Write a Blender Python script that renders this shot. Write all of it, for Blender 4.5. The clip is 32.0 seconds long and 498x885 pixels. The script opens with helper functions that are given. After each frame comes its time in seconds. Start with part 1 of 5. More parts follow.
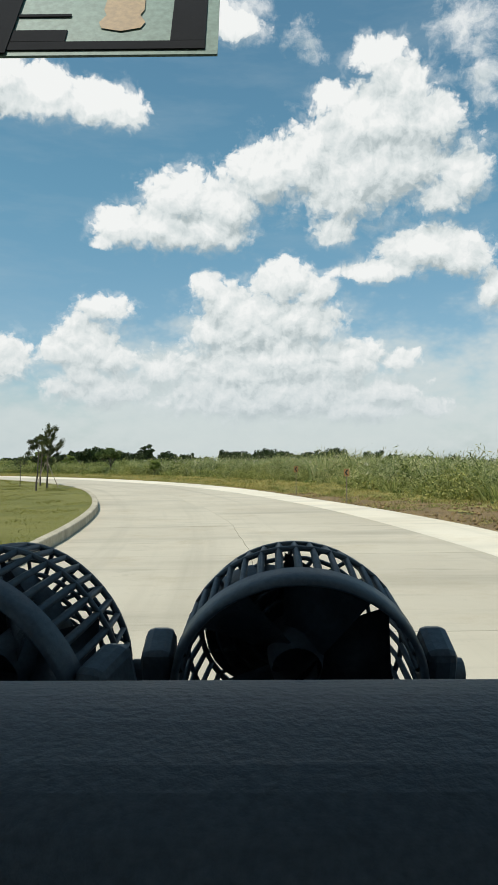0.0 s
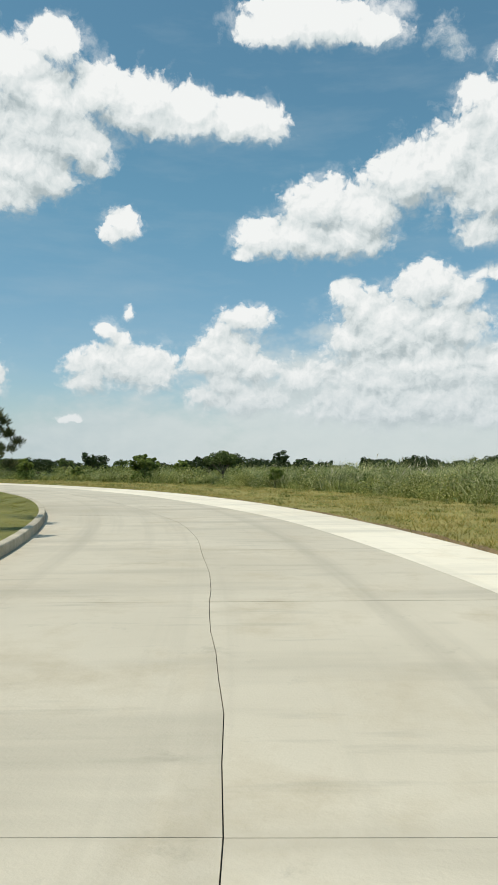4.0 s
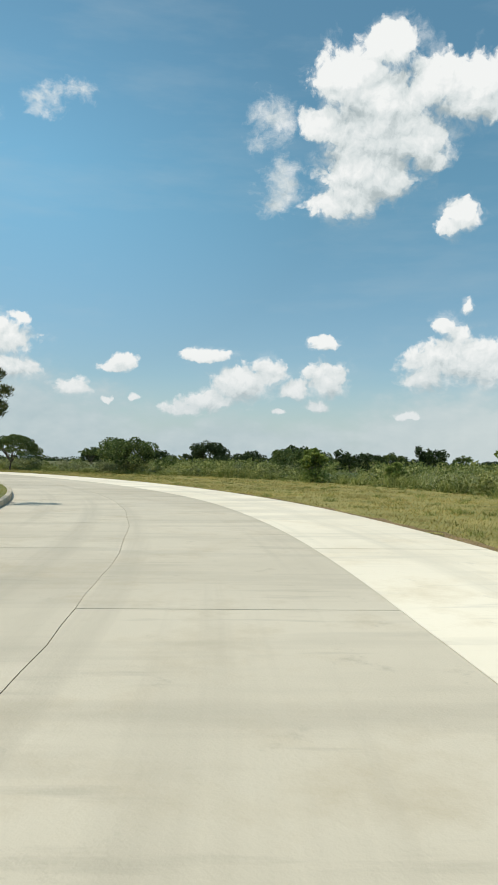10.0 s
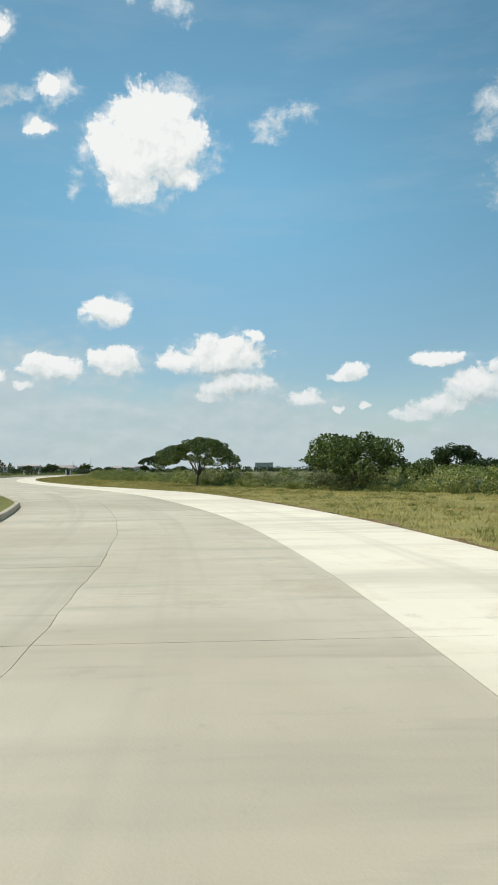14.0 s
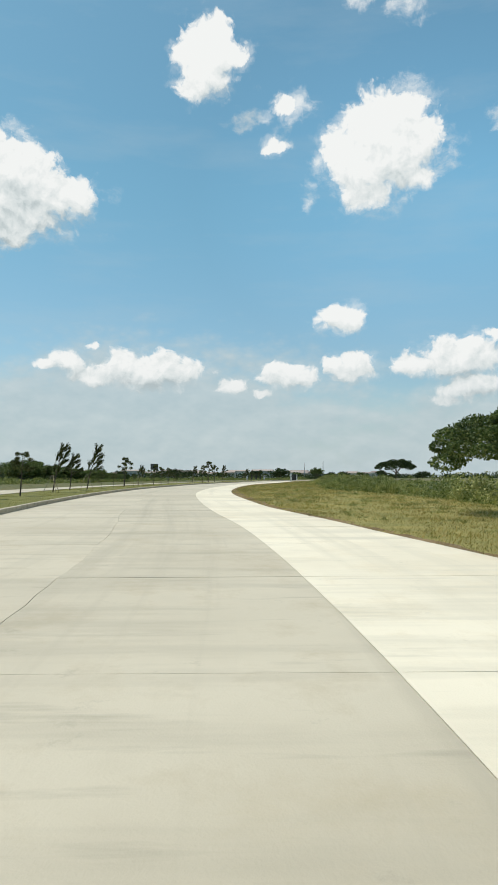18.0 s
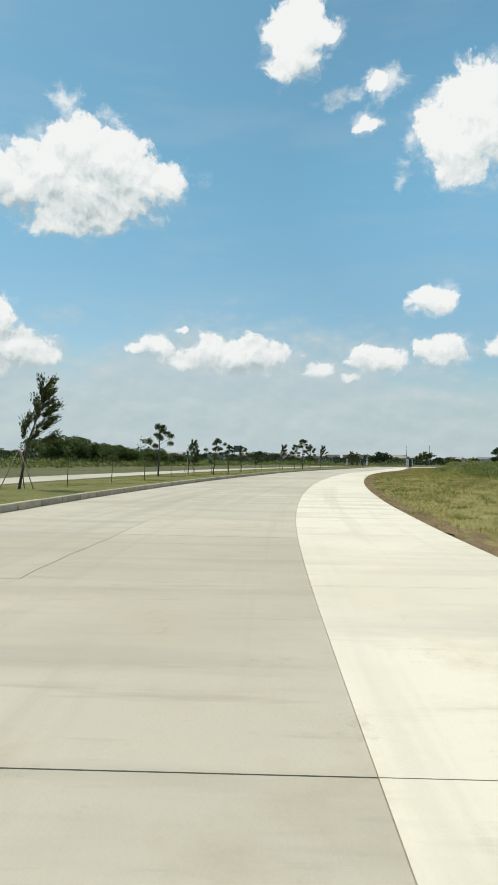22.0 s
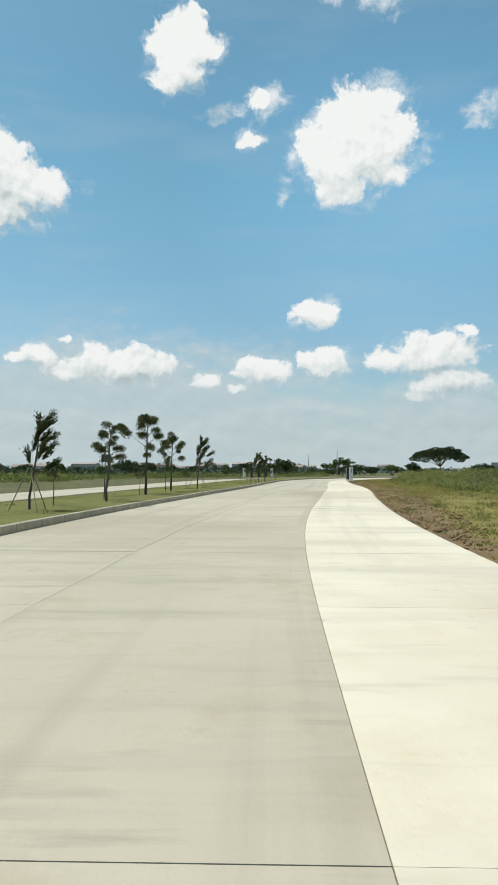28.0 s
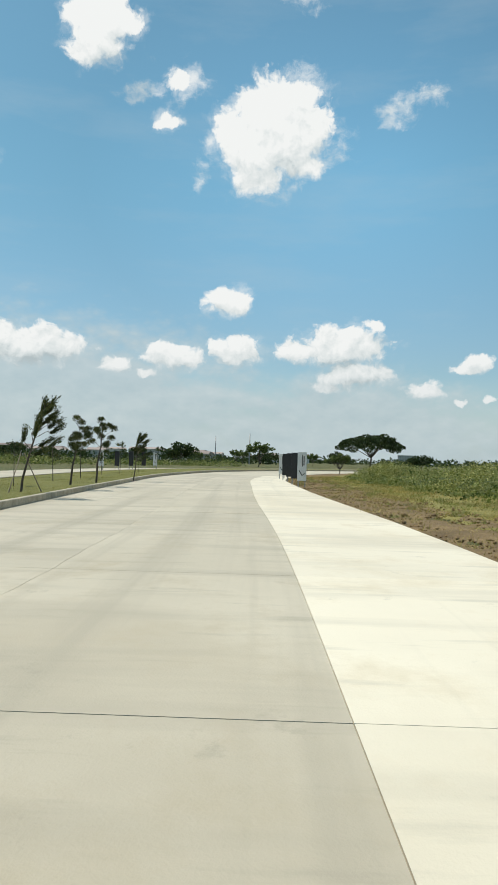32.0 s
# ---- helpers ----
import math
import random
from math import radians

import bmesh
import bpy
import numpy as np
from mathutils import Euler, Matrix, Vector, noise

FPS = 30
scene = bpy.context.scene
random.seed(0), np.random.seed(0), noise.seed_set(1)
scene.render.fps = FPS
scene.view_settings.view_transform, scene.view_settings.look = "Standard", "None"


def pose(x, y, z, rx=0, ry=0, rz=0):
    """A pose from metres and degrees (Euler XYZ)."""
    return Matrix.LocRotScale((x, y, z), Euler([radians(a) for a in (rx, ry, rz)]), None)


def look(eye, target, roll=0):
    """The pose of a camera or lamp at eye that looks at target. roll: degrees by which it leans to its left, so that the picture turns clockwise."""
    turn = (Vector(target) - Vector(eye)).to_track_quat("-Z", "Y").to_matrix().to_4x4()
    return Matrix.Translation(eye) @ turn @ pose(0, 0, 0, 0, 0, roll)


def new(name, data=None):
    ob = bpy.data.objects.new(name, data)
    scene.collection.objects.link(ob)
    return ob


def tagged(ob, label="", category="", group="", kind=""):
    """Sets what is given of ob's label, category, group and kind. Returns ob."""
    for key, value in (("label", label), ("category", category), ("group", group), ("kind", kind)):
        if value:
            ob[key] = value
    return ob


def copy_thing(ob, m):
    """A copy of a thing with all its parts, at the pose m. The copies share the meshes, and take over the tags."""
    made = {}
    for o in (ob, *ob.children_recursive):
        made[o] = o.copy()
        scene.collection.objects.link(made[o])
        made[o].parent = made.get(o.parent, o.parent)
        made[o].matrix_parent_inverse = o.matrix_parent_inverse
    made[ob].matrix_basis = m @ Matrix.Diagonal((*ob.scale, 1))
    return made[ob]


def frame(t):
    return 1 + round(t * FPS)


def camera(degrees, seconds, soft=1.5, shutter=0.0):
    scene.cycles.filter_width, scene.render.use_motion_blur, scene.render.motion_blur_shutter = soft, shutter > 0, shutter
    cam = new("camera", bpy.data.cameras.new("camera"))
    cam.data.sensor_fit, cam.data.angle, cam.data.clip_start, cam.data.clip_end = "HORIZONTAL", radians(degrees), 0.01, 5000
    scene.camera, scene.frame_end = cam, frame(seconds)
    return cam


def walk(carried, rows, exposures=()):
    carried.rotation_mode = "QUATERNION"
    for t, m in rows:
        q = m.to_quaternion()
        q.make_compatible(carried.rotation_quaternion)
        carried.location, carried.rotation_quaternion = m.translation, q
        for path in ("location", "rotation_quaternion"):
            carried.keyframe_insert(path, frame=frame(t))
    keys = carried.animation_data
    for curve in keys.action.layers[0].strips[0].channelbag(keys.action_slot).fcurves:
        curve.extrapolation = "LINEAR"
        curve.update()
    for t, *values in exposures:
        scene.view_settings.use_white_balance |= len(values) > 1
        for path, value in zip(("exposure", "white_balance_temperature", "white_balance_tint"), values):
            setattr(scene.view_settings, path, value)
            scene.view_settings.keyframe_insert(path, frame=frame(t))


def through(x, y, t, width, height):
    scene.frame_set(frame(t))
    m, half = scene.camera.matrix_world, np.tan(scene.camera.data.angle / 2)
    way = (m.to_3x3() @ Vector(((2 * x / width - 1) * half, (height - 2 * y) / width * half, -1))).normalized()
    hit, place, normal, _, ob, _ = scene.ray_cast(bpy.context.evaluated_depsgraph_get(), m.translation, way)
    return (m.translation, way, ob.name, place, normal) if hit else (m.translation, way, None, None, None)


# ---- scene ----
# A drive along a new concrete road with a grassed median, between fields of tall grass.

# ---- camera ----
cam = camera(39.0, 32.0, 1.5)
WALK = (
    (0.0, 0.00, 0.00, 1.35, 91.53, 0.34, 5.44),
    (0.5, -0.24, 2.52, 1.35, 91.05, -0.03, 6.17),
    (1.0, -0.52, 5.07, 1.35, 91.39, -0.67, 6.79),
    (1.5, -0.83, 7.66, 1.35, 91.04, 0.15, 7.82),
    (2.0, -1.19, 10.28, 1.35, 91.15, 0.67, 8.94),
    (2.5, -1.62, 12.93, 1.35, 91.79, -0.03, 11.37),
    (3.0, -2.14, 15.60, 1.35, 91.92, -0.09, 13.10),
    (3.5, -2.75, 18.30, 1.35, 92.05, -0.15, 14.96),
    (4.0, -3.47, 21.01, 1.35, 92.18, -0.21, 16.75),
    (4.5, -4.29, 23.75, 1.35, 92.30, -0.27, 18.38),
    (5.0, -5.20, 26.51, 1.35, 91.98, -0.29, 20.18),
    (5.5, -6.22, 29.29, 1.35, 91.44, 0.43, 22.38),
    (6.0, -7.35, 32.09, 1.35, 92.09, 0.26, 23.85),
    (6.5, -8.60, 34.90, 1.35, 92.04, -0.34, 25.40),
    (7.0, -9.99, 37.71, 1.35, 92.16, -0.31, 27.57),
    (7.5, -11.53, 40.50, 1.35, 91.94, -0.02, 30.86),
    (8.0, -13.20, 43.26, 1.35, 92.36, 1.25, 33.49),
    (8.5, -15.02, 45.98, 1.35, 91.48, -0.44, 36.05),
    (9.0, -16.98, 48.63, 1.35, 93.13, -0.13, 38.98),
    (9.5, -19.06, 51.18, 1.35, 91.61, -0.00, 41.12),
    (10.0, -21.26, 53.64, 1.35, 91.67, -1.04, 43.73),
    (10.5, -23.57, 56.02, 1.35, 92.75, 0.29, 46.33),
    (11.0, -25.98, 58.31, 1.35, 92.97, -0.09, 48.07),
    (11.5, -28.49, 60.55, 1.35, 93.10, 0.45, 50.66),
    (12.0, -31.13, 62.73, 1.35, 92.35, 0.08, 52.10),
    (12.5, -33.95, 64.85, 1.35, 91.63, 0.11, 53.52),
    (13.0, -36.98, 66.92, 1.35, 92.11, -0.00, 56.47),
    (13.5, -40.26, 68.93, 1.35, 91.92, 0.51, 59.78),
    (14.0, -43.80, 70.86, 1.35, 92.25, 0.38, 62.56),
    (14.5, -47.62, 72.72, 1.35, 92.58, 0.25, 65.27),
    (15.0, -51.70, 74.46, 1.35, 92.90, 0.12, 67.96),
    (15.5, -56.01, 76.08, 1.35, 93.23, -0.01, 70.53),
    (16.0, -60.52, 77.56, 1.35, 92.81, 1.58, 73.27),
    (16.5, -65.16, 78.88, 1.35, 93.88, 0.33, 75.25),
    (17.0, -69.89, 80.06, 1.35, 93.15, -0.12, 76.13),
    (17.5, -74.67, 81.10, 1.35, 93.80, 0.44, 79.12),
    (18.0, -79.47, 81.99, 1.35, 92.74, -0.06, 81.51),
    (18.5, -84.28, 82.71, 1.35, 92.57, -1.03, 83.67),
    (19.0, -89.09, 83.26, 1.35, 92.12, -1.18, 85.82),
    (19.5, -93.89, 83.64, 1.35, 91.56, -1.34, 87.93),
    (20.0, -98.69, 83.88, 1.35, 91.65, -0.90, 89.48),
    (20.5, -103.50, 84.04, 1.35, 92.02, -0.60, 89.82),
    (21.0, -108.32, 84.17, 1.35, 90.92, -0.68, 89.75),
    (21.5, -113.16, 84.32, 1.35, 90.82, 0.05, 88.81),
    (22.0, -118.01, 84.50, 1.35, 91.36, -0.90, 88.54),
    (22.5, -122.87, 84.73, 1.35, 91.98, -0.21, 88.06),
    (23.0, -127.74, 85.04, 1.35, 92.81, -0.23, 87.96),
    (23.5, -132.64, 85.45, 1.35, 92.56, -0.23, 86.82),
    (24.0, -137.55, 85.96, 1.35, 92.88, -1.60, 84.90),
    (24.5, -142.47, 86.56, 1.35, 92.81, 0.33, 84.25),
    (25.0, -147.42, 87.24, 1.35, 91.80, -1.07, 82.06),
    (25.5, -152.39, 88.02, 1.35, 91.70, 0.01, 82.29),
    (26.0, -157.39, 88.87, 1.35, 90.98, 0.52, 81.84),
    (26.5, -162.41, 89.78, 1.35, 91.36, -0.07, 80.61),
    (27.0, -167.48, 90.74, 1.35, 91.67, -0.07, 80.29),
    (27.5, -172.58, 91.74, 1.35, 91.99, -0.08, 79.95),
    (28.0, -177.73, 92.80, 1.35, 92.30, -0.08, 79.40),
    (28.5, -182.93, 93.93, 1.35, 92.62, -0.08, 78.55),
    (29.0, -188.17, 95.17, 1.35, 92.77, -0.10, 77.06),
    (29.5, -193.47, 96.53, 1.35, 92.06, 0.01, 75.76),
    (30.0, -198.81, 98.02, 1.35, 92.11, 0.09, 74.91),
    (30.5, -204.21, 99.62, 1.35, 90.70, 0.10, 73.29),
    (31.0, -209.67, 101.34, 1.35, 91.06, 0.39, 72.29),
    (31.5, -215.18, 103.17, 1.35, 92.46, -0.03, 72.21),
    (32.0, -220.75, 105.12, 1.35, 91.37, -1.69, 71.90),
)
walk(cam, [(t, pose(x, y, z, rx, ry, rz)) for t, x, y, z, rx, ry, rz in WALK])

# ---- light ----
SUN_FROM = Vector((-0.62, -0.78, 0.0)).normalized()
SUN_HEIGHT = radians(66)
sun = new("sun", bpy.data.lights.new("sun", "SUN"))
sun.data.energy, sun.data.angle, sun.data.color = 3.7, radians(0.5), (1.0, 0.955, 0.88)
sun.matrix_world = look((0, 0, 60), Vector((0, 0, 60)) - Vector((SUN_FROM.x * math.cos(SUN_HEIGHT), SUN_FROM.y * math.cos(SUN_HEIGHT), math.sin(SUN_HEIGHT))))
scene.view_settings.exposure = 0.0


# ---- sky with cumulus clouds ----
# each puff: bearing to the left of north, height over the horizon, half width, half height, all in degrees
CLOUDS_TOWER = ((-3.9,22.5,7.7,3.6), (-6.6,25.7,4,3), (-5.3,30,2.3,1.4), (-6.9,27.9,2.7,1.8), (-1.4,27.6,1.6,1.1), (-3.9,25.6,4.3,2.6), (-9.3,25.5,2.4,2), (-0.2,24.2,2.3,1.6), (-6.6,22.7,5.8,2.9), (-11.8,21.4,2.1,1.9), (-10,20,2.2,1.4), (-2.9,20.9,4.1,2.4), (-1.6,18.1,2.1,1.3), (4,22.4,3.5,2.3), (1.6,23.1,2.3,1.8), (7.2,20.1,3.2,2.1), (10.9,20.7,3.2,2.1), (12.3,18.4,3.7,1.7), (15.7,18.4,2.3,1.5), (8.6,18.4,3.7,1.7), (17.3,17.2,1.2,0.7))
CLOUDS_HEAP = ((3.6,5.4,10.9,2.7), (17.3,5.8,4.8,1.6), (5.4,10.8,4.6,3.6), (3.6,7.7,8.7,2.7), (7.7,12.4,1.8,2.2), (8.9,13.9,1.4,1.3), (2.6,14.3,2.4,1.8), (-0.1,13.6,1.9,1.7), (5.9,11.7,3.7,2), (1.3,11.2,3.6,2.5), (8.2,10.6,2.3,1.7), (2.7,8.3,6,2), (5.9,7.2,6,1.7), (-2.8,8,2.9,1.8), (-6.9,8,1.7,1), (-5.9,5.2,2.7,1.4), (-9,4.2,2.4,1), (12.3,7.4,2.4,1.3), (-13.8,13.1,1,1.9), (5,4.5,8.2,1.3), (-3.7,3.9,4.9,1.1))
CLOUDS_NORTH_SOFT = ((-9.1,16.4,3.9,1.6), (-5.6,15,3.6,0.9), (-11.7,15.5,2.3,1.6), (14.8,32.7,3.3,1.1), (10.2,32.8,3.6,1.4), (6.6,32.1,2.7,0.9), (12.9,33.8,4.2,1))
CLOUDS_LOW_NORTH = ((26.7,8,4.3,1.7), (18.4,9,2.8,2.7), (27.4,10.3,1.1,1.1), (28.3,11,0.9,0.9), (26.5,12.3,0.5,0.8), (27.6,8.5,2.7,1.5), (25.1,7.6,2.7,1.5), (29.4,7,2.1,1.5), (30.4,8.4,1.2,1), (19.8,8.6,2.1,1.7), (16.6,8.1,2.2,1.5), (17,12.1,2.3,1.2), (20.3,6,1.8,0.6), (18.9,7,2.3,1.6), (15.6,5.2,2.7,0.6), (31,4.1,0.8,0.4))
CLOUDS_ARM = ((33.4,25.6,4.4,3.5), (34.9,22.8,3.5,2.4), (32.8,31.1,2.4,1.5), (36.1,29,3.1,2.1), (33.4,27.5,3.8,2.6), (29.1,28.5,2.7,1.8), (25.9,27.9,3.2,1.8), (21.8,27.2,3.1,1.7), (17.8,26.9,3,1.5), (15.2,26.3,1.8,1.5), (25.5,26.4,3.7,1.2), (30.6,24.7,2.9,1.9), (33,22.4,2.7,1.9), (35.4,21,2.4,1.6), (37.7,20.3,1.9,1.2), (38.1,26,2.1,1.4), (29.5,23.2,1.7,0.9), (27.1,19.1,1.7,1.1), (28.1,18.3,1.2,0.8))
CLOUDS_LOW_WEST = ((47.4,8.6,2.2,0.6), (44.3,6.3,2.6,1.6), (42.1,7.2,1.4,1.3), (47,5,2.9,1), (49.2,4.3,1.9,0.7), (40.3,5.8,1.7,0.8), (37.5,6.7,1.9,1.6), (37.7,9.7,1.3,0.7), (38.3,4.7,1.2,0.6), (31.6,3.9,0.7,0.4), (41.5,4,0.6,0.3), (54.8,7.5,1.4,0.5), (53,5.2,0.7,0.5), (58,5.8,1.8,0.9), (55.5,5,0.7,0.3))
CLOUDS_ROW = ((64.6,9.1,3.4,1.6), (63.3,7,2.8,1.2), (73.1,8.5,2.1,1.3), (74.7,9,0.8,0.8), (68.4,8.8,1.7,0.9), (65.7,9.6,1.6,1.4), (63.4,9,2.2,1.3), (64,6.8,2.6,1.2), (65.6,6.1,1.4,0.6), (62,10.9,1,0.5), (54.1,8,1.3,0.6), (73.9,12.5,1.9,1.2))
CLOUDS_ROW_FAR = ((89.7,8.2,4.4,1.5), (78.3,8,2.7,1.1), (107.3,8.2,3.3,1.6), (96.1,9,1.4,0.9), (97.7,8.7,1,0.5), (94.1,10.2,0.6,0.3), (91.5,8.7,1.6,1.4), (88.7,8.7,1.9,1.5), (86.7,8.4,1.5,1), (90.1,7.6,2.8,0.9), (94,7.7,1.4,0.8), (95.2,8.1,1.3,0.7), (83,7.4,1.4,0.8), (78.7,8.5,1.9,0.9), (76.9,7.8,1.1,0.8), (80.5,6.7,1.1,0.5), (108.4,10.5,1.4,1.4), (107.1,8.5,2.3,1.2), (105,7.9,1.6,0.9), (108.3,7.1,1.6,1))
CLOUDS_SUNLIT = ((70.3,25.1,4.2,3.4), (85,31.3,2.4,2.3), (71,26.5,3.1,2.2), (69.6,24.5,3,2.4), (72.3,23.9,2.6,2.3), (71.8,22,2.3,1.4), (69.2,27.8,2.3,1.2), (67.5,25.8,1.8,1.6), (73.9,25.2,1.7,1.5), (67.9,22.8,1.8,1.1), (84.6,33.1,1.6,1), (86.4,31.6,1.6,1.3), (83.6,31.7,2,1.2), (85.9,29.5,1.7,1.2), (84.4,29.9,1.3,0.9), (79.4,25.5,1.7,0.7), (78.3,28.1,1.3,0.8))
CLOUDS_GREAT = ((102.2,20.8,6.6,3), (102.7,23.7,2.3,1.8), (100.5,22.8,3.5,2), (104.9,21.6,3.4,1.9), (107,20.5,2.9,1.9), (108.7,21.1,2,1.7), (97.7,21.4,2.6,1.7), (95.5,21.5,1.3,1.5), (101.7,19.4,4.3,1.9), (103.9,18,3,1.3), (100.4,18.2,2.1,1.1), (95,20.5,0.8,0.7))
WISPS = ((0.4,31.1,1.9,1.3), (5.7,32.7,2.8,1.5), (-12.4,30.7,3,2.2), (-13.6,27.1,1.7,1.9), (42,26.4,1.8,1.7), (41.4,21.7,2.2,1.7), (42,20.4,1.4,1.2), (43.4,25,1,1.1), (60.9,26.4,1.4,1.3), (60,27.4,1.1,0.7), (58.1,27.2,1.6,0.8), (66.6,26.3,0.5,0.4), (81.5,27.6,1.9,0.8), (78.3,28.1,2,1.3), (76.6,21.7,0.8,1.4), (75.3,24.6,1.4,0.9), (69.2,28.9,1.8,0.9), (65.7,23.8,1.3,1), (103.7,26.4,1.8,0.9), (100.3,25.7,1.2,0.9), (68.5,34,1.7,1.1), (72.2,34.7,1.2,0.8))

world = bpy.data.worlds.new("sky")
scene.world = world
world.use_nodes = True
W = world.node_tree
W.nodes.clear()


def wnode(kind, **sockets):
    n = W.nodes.new(kind)
    for key, value in sockets.items():
        i = int(key[1:])
        if isinstance(value, bpy.types.NodeSocket):
            W.links.new(value, n.inputs[i])
        else:
            n.inputs[i].default_value = value
    return n


def wmath(op, a, b=None, c=None, clamp=False):
    n = wnode("ShaderNodeMath", **{k: v for k, v in (("i0", a), ("i1", b), ("i2", c)) if v is not None})
    n.operation, n.use_clamp = op, clamp
    return n.outputs[0]


def wvec(op, a, b=None, c=None, out=0):
    n = wnode("ShaderNodeVectorMath", **{k: v for k, v in (("i0", a), ("i1", b), ("i2", c)) if v is not None})
    n.operation = op
    return n.outputs[out]


def wnoise(vector, scale, detail, rough):
    n = W.nodes.new("ShaderNodeTexNoise")
    n.inputs["Scale"].default_value, n.inputs["Detail"].default_value, n.inputs["Roughness"].default_value = scale, detail, rough
    W.links.new(vector, n.inputs["Vector"])
    return n


def heads(place):
    """Rounded cauliflower heads at several sizes, about 0.5 on the whole."""
    n = W.nodes.new("ShaderNodeTexVoronoi")
    n.voronoi_dimensions, n.feature, n.normalize = "2D", "SMOOTH_F1", True
    for key, value in (("Scale", 0.52), ("Detail", 3.0), ("Roughness", 0.6), ("Lacunarity", 2.1), ("Smoothness", 0.7), ("Randomness", 1.0)):
        n.inputs[key].default_value = value
    W.links.new(place, n.inputs["Vector"])
    grain = wnoise(place, 0.9, 6.0, 0.6).outputs["Fac"]
    return wmath("MULTIPLY_ADD", wmath("SUBTRACT", grain, 0.5), 0.35, wmath("SUBTRACT", 0.85, n.outputs["Distance"]))


def puffs(place, clouds):
    """How deep a place of the sky lies inside the nearest puff: 1 in its middle, 0 at its rim."""
    near = None
    for az, el, w, h in clouds:
        thin = 0.6 if w * h < 0.8 else 0.5 if w * h < 1.6 else 0.36 if w * h < 4 else 0.12 if w * h < 6 else 0.0
        q = wvec("MULTIPLY_ADD", place, (1 / w, 1 / h, 0), (-az / w, -el / h, thin))
        d = wvec("LENGTH", q, out=1)
        near = d if near is None else wmath("SMOOTH_MIN", near, d, 0.25)
    return wmath("SUBTRACT", 1.0, near)


way = wnode("ShaderNodeTexCoord").outputs["Generated"]
xyz = wnode("ShaderNodeSeparateXYZ", i0=way)
az = wmath("MULTIPLY", wmath("ARCTAN2", wmath("MULTIPLY", xyz.outputs[0], -1.0), xyz.outputs[1]), 57.2958)
el = wmath("MULTIPLY", wmath("ARCSINE", xyz.outputs[2]), 57.2958)
flat = wnode("ShaderNodeCombineXYZ", i0=az, i1=el).outputs[0]
warp = wnoise(flat, 0.35, 6.0, 0.6)
bent = wvec("MULTIPLY_ADD", wvec("SUBTRACT", warp.outputs["Color"], (0.5, 0.5, 0.5)), (1.9, 1.6, 0), flat)
grown = lambda k, *groups: tuple((a, e, w * k, h * k) for group in groups for a, e, w, h in group)
every = grown(1.08, CLOUDS_TOWER, CLOUDS_HEAP, CLOUDS_ARM, CLOUDS_SUNLIT, CLOUDS_GREAT) + grown(1.12, CLOUDS_NORTH_SOFT, CLOUDS_LOW_NORTH, CLOUDS_LOW_WEST, CLOUDS_ROW, CLOUDS_ROW_FAR)
field = puffs(bent, every)
rise = wnode("ShaderNodeCombineXYZ", i0=wmath("MULTIPLY", el, 0.028), i1=wmath("MULTIPLY_ADD", el, 0.064, 0.5)).outputs[0]
above = puffs(wvec("ADD", bent, rise), every)
billow = heads(bent)
billow_up = heads(wvec("ADD", bent, (0.22, 0.5, 0)))
crumb = wmath("SUBTRACT", wnoise(bent, 1.3, 6.0, 0.52).outputs["Fac"], 0.5)
dense = wmath("MULTIPLY_ADD", crumb, 1.25, wmath("MULTIPLY_ADD", wmath("SUBTRACT", billow, 0.5), 1.5, wmath("MULTIPLY", field, 1.6)))
slope = wmath("SUBTRACT", field, above)
# crisp crowns, soft undersides
hazy = wnode("ShaderNodeMapRange", i0=el, i1=5.0, i2=13.0, i3=1.0, i4=0.0).outputs[0]
rim = wnode("ShaderNodeMapRange", i0=slope, i1=-0.25, i2=0.2, i3=wmath("MULTIPLY_ADD", hazy, 0.45, 0.8), i4=wmath("MULTIPLY_ADD", hazy, 0.08, 0.42)).outputs[0]
cover = wnode("ShaderNodeMapRange", i0=dense, i1=-0.05, i2=rim)
cover.interpolation_type = "SMOOTHSTEP"
# torn wisps, alone and round the clouds
shred = wnoise(wvec("MULTIPLY", bent, (0.8, 1.0, 0)), 0.62, 8.0, 0.64).outputs["Fac"]
torn = wmath("MULTIPLY", wmath("SUBTRACT", shred, 0.5), 3.4)
wisp = wnode("ShaderNodeMapRange", i0=wmath("ADD", torn, field), i1=-0.3, i2=0.8, i3=0.0, i4=0.5)
wisp.interpolation_type = "SMOOTHSTEP"
alone = wnode("ShaderNodeMapRange", i0=wmath("ADD", torn, puffs(bent, grown(1.15, WISPS))), i1=-0.1, i2=1.15, i3=0.0, i4=0.85)
alone.interpolation_type = "SMOOTHSTEP"
near_cloud = wmath("MULTIPLY", wnode("ShaderNodeMapRange", i0=field, i1=-0.8, i2=-0.1).outputs[0], wnode("ShaderNodeMapRange", i0=el, i1=6.0, i2=12.0).outputs[0])
relief = wmath("MULTIPLY_ADD", wmath("SUBTRACT", billow, billow_up), 1.7, wmath("MULTIPLY_ADD", slope, 0.85, wmath("MULTIPLY", crumb, 0.5)))
covered = wmath("MAXIMUM", cover.outputs[0], wmath("MAXIMUM", wmath("MULTIPLY", wisp.outputs[0], near_cloud), alone.outputs[0]), clamp=True)
